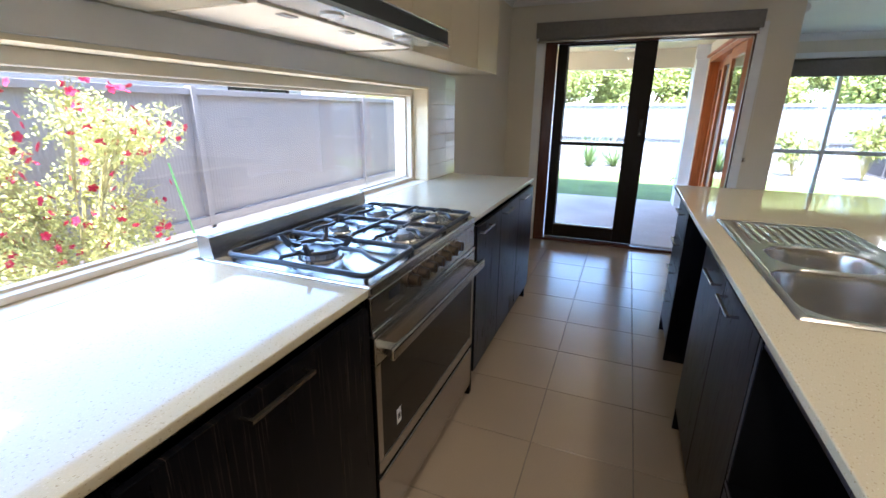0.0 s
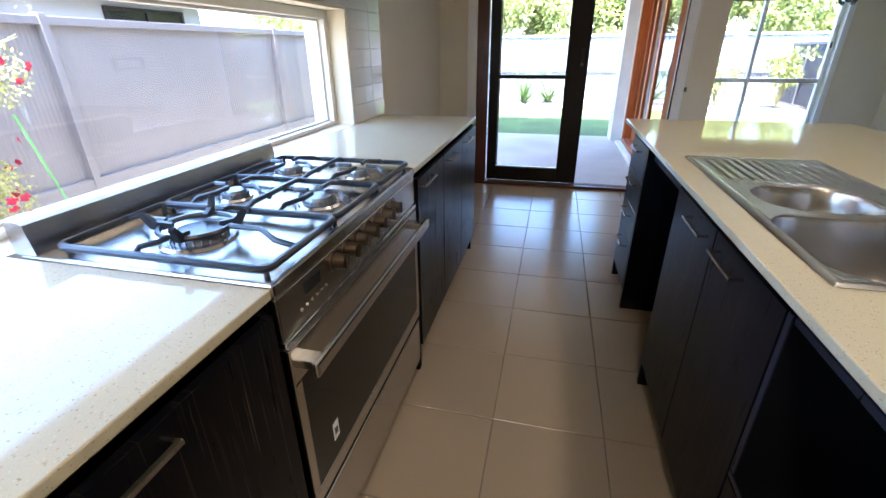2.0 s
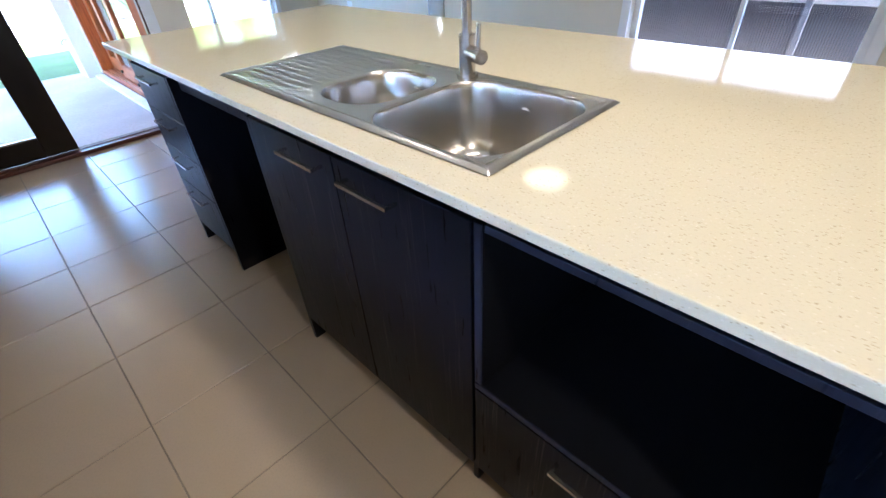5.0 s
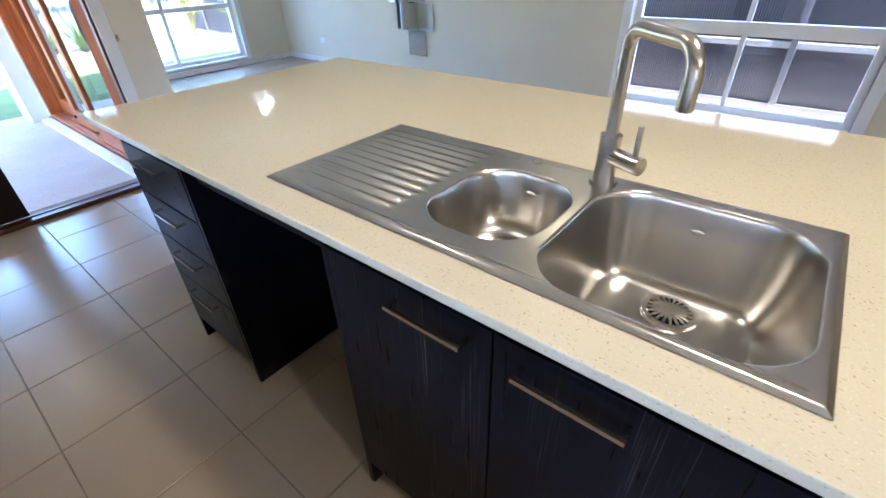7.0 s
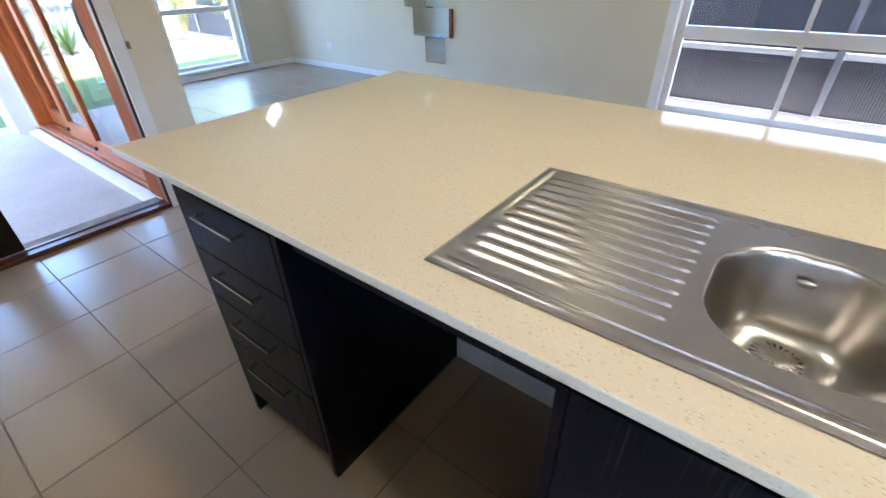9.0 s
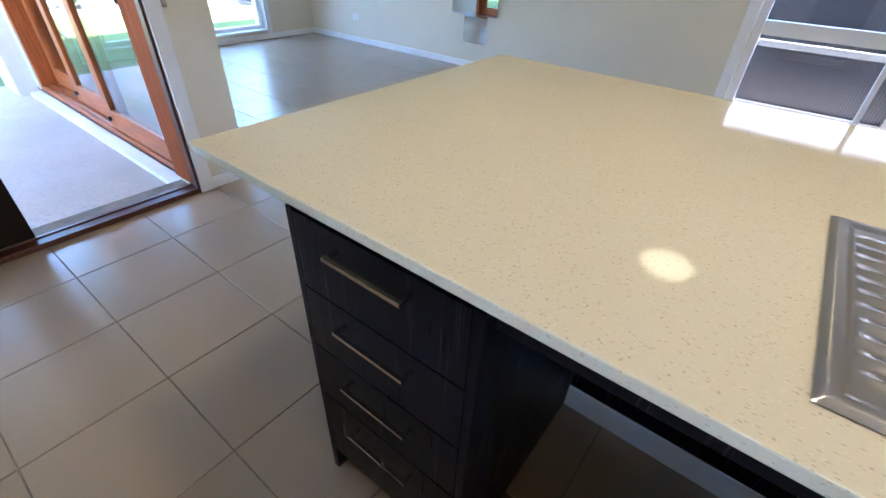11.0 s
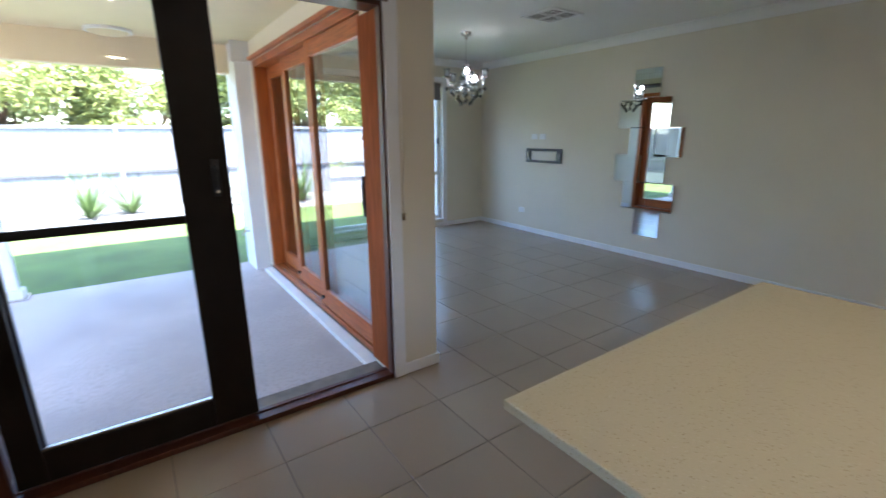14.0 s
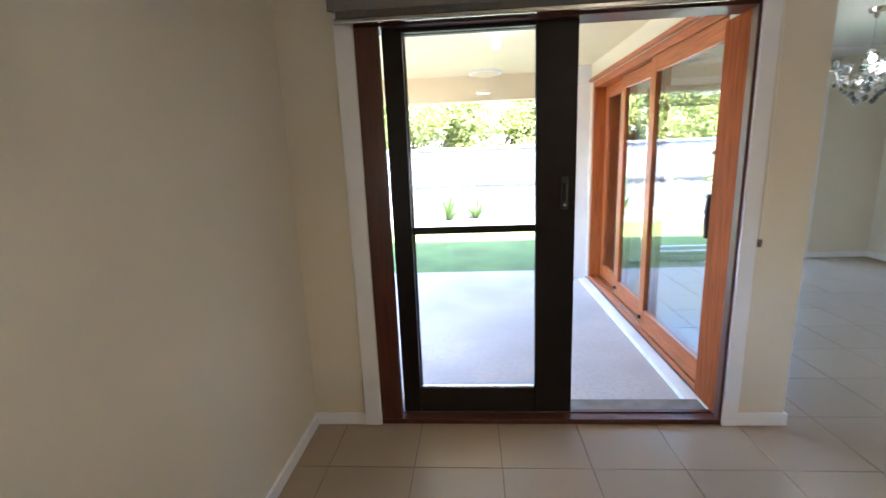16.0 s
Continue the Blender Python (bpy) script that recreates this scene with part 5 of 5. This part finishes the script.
for z, r in ((CZ - 0.34, 0.035), (CZ - 0.42, 0.05), (CZ - 0.52, 0.06), (CZ - 0.60, 0.035), (CZ - 0.65, 0.022)):
    ball(bm, (cx, cy, z), r, 16, (1, 1, 0.8))
cyl(bm, (cx, cy, CZ - 0.33), (cx, cy, CZ - 0.66), 0.012)
part("stem", bm, CHROME, ch, smooth=True)
CUP = glass("smoked_glass", (0.75, 0.78, 0.78))
DROP = mat("cut_glass_drop", (0.22, 0.23, 0.23), 0.07, 0.8)
for k in range(8):
    a = 2 * math.pi * k / 8 + 0.2
    d = Vector((math.cos(a), math.sin(a), 0))
    c = Vector((cx, cy, 0))
    up = 0.07 if k % 2 else 0.0
    tipp = c + d * (0.13 if k in (0, 5, 6) else 0.21) + Vector((0, 0, CZ - 0.50 + up))
    bm = bmesh.new()
    tube(bm, [c + d * 0.03 + Vector((0, 0, CZ - 0.52)), c + d * 0.09 + Vector((0, 0, CZ - 0.60)), c + d * 0.17 + Vector((0, 0, CZ - 0.585)), tipp - Vector((0, 0, 0.03))], 0.007, 8)
    cyl(bm, tipp - Vector((0, 0, 0.03)), tipp - Vector((0, 0, 0.018)), 0.03, 0.042, 16)
    arm = part("arm", bm, CHROME, ch, smooth=True)
    bm = bmesh.new()
    cyl(bm, tipp - Vector((0, 0, 0.018)), tipp + Vector((0, 0, 0.07)), 0.026, 0.04, 16)
    bmesh.ops.delete(bm, geom=[f for f in bm.faces if len(f.verts) > 4], context="FACES_ONLY")
    part("glass_cup", bm, CUP, arm, "clear glass lamp cup", True)
    bm = bmesh.new()
    ball(bm, tipp + Vector((0, 0, 0.025)), 0.022, 12, (1, 1, 1.5))
    part("bulb", bm, CBULB if k in (0, 5, 6) else PLASTIC, arm, smooth=True)
    for q, (rad, dz) in enumerate(((0.21, -0.10), (0.13, -0.17), (0.07, -0.23))):
        bm = bmesh.new()
        p = c + d * rad + Vector((0, 0, CZ - 0.50 + dz + up * 0.4))
        tube(bm, [p + Vector((0, 0, 0.06)), p], 0.0015, 4)
        ball(bm, p, 0.019, 10, (1, 1, 1.25))
        part("glass_drop", bm, DROP, arm, smooth=True)

rng = random.Random(11)
for k in range(34):
    a, rad, z = rng.uniform(0, 6.28), rng.uniform(0.04, 0.23), rng.uniform(-0.68, -0.40)
    p = Vector((cx + math.cos(a) * rad, cy + math.sin(a) * rad, CZ + z))
    bm = bmesh.new()
    tube(bm, [p + Vector((0, 0, 0.045)), p], 0.0016, 4)
    if k % 3:
        ball(bm, p, rng.uniform(0.014, 0.024), 10, (1, 1, 1.2))
    else:
        cyl(bm, p - Vector((0, 0, 0.008)), p + Vector((0, 0, 0.006)), 0.036, 0.02, 14)
    part("glass_drop", bm, DROP if k % 2 else CHROME, ch, smooth=True)

VENT_DARK = mat("dark_vent_backing", (0.05, 0.036, 0.026), 0.8)
vent = thing("ceiling_vent", (3.37, 6.03, CZ), "white square ceiling air vent with angled louvres", "vent")
a, b = 3.37, 6.03
boxes("frame", [((a - 0.2, b - 0.2, CZ - 0.012), (a + 0.2, b - 0.17, CZ)), ((a - 0.2, b + 0.17, CZ - 0.012), (a + 0.2, b + 0.2, CZ)), ((a - 0.2, b - 0.17, CZ - 0.012), (a - 0.17, b + 0.17, CZ)), ((a + 0.17, b - 0.17, CZ - 0.012), (a + 0.2, b + 0.17, CZ)), ((a - 0.17, b - 0.012, CZ - 0.012), (a + 0.17, b + 0.012, CZ)), ((a - 0.012, b - 0.17, CZ - 0.012), (a + 0.012, b - 0.012, CZ)), ((a - 0.012, b + 0.012, CZ - 0.012), (a + 0.012, b + 0.17, CZ))], PLASTIC, vent, 0.002)
# dark brown sheet behind the slats
boxes("backing", [((a - 0.17, b - 0.17, CZ - 0.003), (a + 0.17, b + 0.17, CZ - 0.001))], VENT_DARK, vent)
for sx_ in (-1, 1):
    for sy_ in (-1, 1):
        for k in range(5):
            u = 0.03 + 0.03 * k
            if sx_ * sy_ > 0:
                boxes("slat", [((a + sx_ * u - 0.006, b + min(sy_ * 0.015, sy_ * 0.168), CZ - 0.010), (a + sx_ * u + 0.002, b + max(sy_ * 0.015, sy_ * 0.168), CZ - 0.007))], PLASTIC, vent)
            else:
                boxes("slat", [((a + min(sx_ * 0.015, sx_ * 0.168), b + sy_ * u - 0.006, CZ - 0.010), (a + max(sx_ * 0.015, sx_ * 0.168), b + sy_ * u + 0.002, CZ - 0.007))], PLASTIC, vent)

# staggered mirror of square tiles on the long wall
mir = thing("wall_mirror", (EX, 5.75, 1.1), "staggered wall mirror of overlapping square mirror tiles", "mirror")
for n, (y, z) in enumerate(((5.835, 1.945), (5.985, 1.63), (5.69, 1.64), (5.52, 1.325), (5.835, 1.33), (5.985, 1.03), (5.69, 1.04), (5.86, 0.72), (5.555, 0.722), (5.685, 0.425))):
    w = 0.155
    off = 0.011 + 0.006 * (n % 3)
    bm = bmesh.new()
    box(bm, (EX - off - 0.005, y - w, z - w), (EX - off, y + w, z + w), 0.001)
    part("mirror_tile", bm, MIRROR, mir)
boxes("backing", [((EX - 0.0105, 5.71, 0.45), (EX - 0.0005, 5.82, 1.9))], BLACK_PL, mir)

tv = thing("wall_bracket", (EX, 7.29, 1.12), "black rectangular wall bracket frame with pale centre", "bracket")
y0, y1, z0, z1 = 6.965, 7.615, 1.025, 1.22
boxes("frame", [((EX - 0.02, y0, z0), (EX, y1, z0 + 0.035)), ((EX - 0.02, y0, z1 - 0.035), (EX, y1, z1)), ((EX - 0.02, y0, z0 + 0.035), (EX, y0 + 0.09, z1 - 0.035)), ((EX - 0.02, y1 - 0.09, z0 + 0.035), (EX, y1, z1 - 0.035))], BLACK_PL, tv, 0.003)
for y in (y0 + 0.045, y1 - 0.045):
    boxes("slot_bar", [((EX - 0.024, y - 0.008, z0 + 0.05), (EX - 0.02, y + 0.008, z1 - 0.05))], STEEL, tv, 0.001)
for y in (7.325, 7.475):
    sw = thing("wall_plate", (EX, y, 1.383), "white wall plate above the bracket", "wall plate", "wall plates")
    bpart("plate", (EX - 0.009, y - 0.057, 1.345), (EX - 0.0005, y + 0.057, 1.42), PLASTIC, sw, 0.003)
    boxes("insert", [((EX - 0.012, y - 0.012, 1.37), (EX - 0.009, y + 0.012, 1.395))], WHITE, sw, 0.001)
pp = thing("power_point", (EX, 7.677, 0.312), "white double power point near the floor", "power point")
bpart("plate", (EX - 0.009, 7.62, 0.275), (EX - 0.0005, 7.735, 0.35), PLASTIC, pp, 0.003)
for y in (7.645, 7.71):
    boxes("switch", [((EX - 0.012, y - 0.008, 0.32), (EX - 0.009, y + 0.008, 0.336))], WHITE, pp, 0.001)

# ---- splashback tiles on the window wall ----
th, tw, gap = 0.10, 0.30, 0.002
MESHES = {}


def tile_mesh(w, h, d, material):
    key = (round(w, 4), round(h, 4), round(d, 4), material.name)
    if key not in MESHES:
        bm = bmesh.new()
        box(bm, (-w / 2, -h / 2, 0), (w / 2, h / 2, d))
        top = [e for e in bm.edges if all(v.co.z > d / 2 for v in e.verts)]
        bmesh.ops.bevel(bm, geom=top, offset=min(0.0015, d * 0.4), segments=1, affect="EDGES")
        me = bpy.data.meshes.new("tile")
        bm.to_mesh(me)
        bm.free()
        me.materials.append(material)
        MESHES[key] = me
    return MESHES[key]


def splash(y0, y1, z0, z1, w=tw, h=th):
    z, row = z0, 0
    while z < z1 - 0.004:
        b = min(z + h, z1)
        y = y0
        while y < y1 - 0.004:
            c = min(y + w, y1)
            o = new("tile", tile_mesh(c - y - gap, b - z - gap, 0.006, SPLASH))
            o.parent = wall_west
            o.matrix_basis = Matrix.Translation((WX + 0.0005, (y + c) / 2, (z + b) / 2)) @ Matrix(((0, 0, 1, 0), (1, 0, 0, 0), (0, 1, 0, 0), (0, 0, 0, 1)))
            y = c
        z = b


splash(2.975, 3.46, TOP + 0.001, 1.628)
splash(-0.2, 2.975, 1.531, 1.628, 3.3, 0.097)

# ---- floor tiles ----
bm = bmesh.new()
box(bm, (WX - T, SY - T, -0.35), (EX + T, DY + T, -0.004))
box(bm, (1.16, DY + T, -0.35), (EX + T, NY + T, -0.004))
floor = setting(part("floor", bm, GROUT), "large beige-grey porcelain floor tiles with dark grout", "floor")
P, G = 0.416, 0.004
rest = bmesh.new()
many = 0
k0 = math.floor((WX + 0.064) / P)
rows = [(j, i) for j in range(math.floor((SY - 3.478) / P), math.ceil((NY - 3.478) / P)) for i in range(k0, math.ceil((EX + 0.064) / P))]
rows.sort(key=lambda q: (abs(-0.064 + q[1] * P - 0.6) + 0.6 * abs(3.478 + q[0] * P - 3.2)))
for j, i in rows:
    x0, y0 = max(-0.064 + i * P, WX), max(3.478 + j * P, SY)
    x1 = min(-0.064 + (i + 1) * P, EX)
    y1 = min(3.478 + (j + 1) * P, NY)
    if y0 > DY - 0.03 and x0 < 1.40:
        x0 = max(x0, 1.41)
    if y1 > DY and x1 < 1.42:
        y1 = min(y1, DY)
    if x1 - x0 < 0.012 or y1 - y0 < 0.012:
        continue
    many += 1
    if many <= 300:
        o = new("tile", tile_mesh(x1 - x0 - G, y1 - y0 - G, 0.008, TILE))
        o.parent = floor
        o.location = ((x0 + x1) / 2, (y0 + y1) / 2, -0.008)
    else:
        box(rest, (x0 + G / 2, y0 + G / 2, -0.008), (x1 - G / 2, y1 - G / 2, 0.0))
far = part("far_tiles", rest, TILE, floor)
tagged(far, kind="stuff")
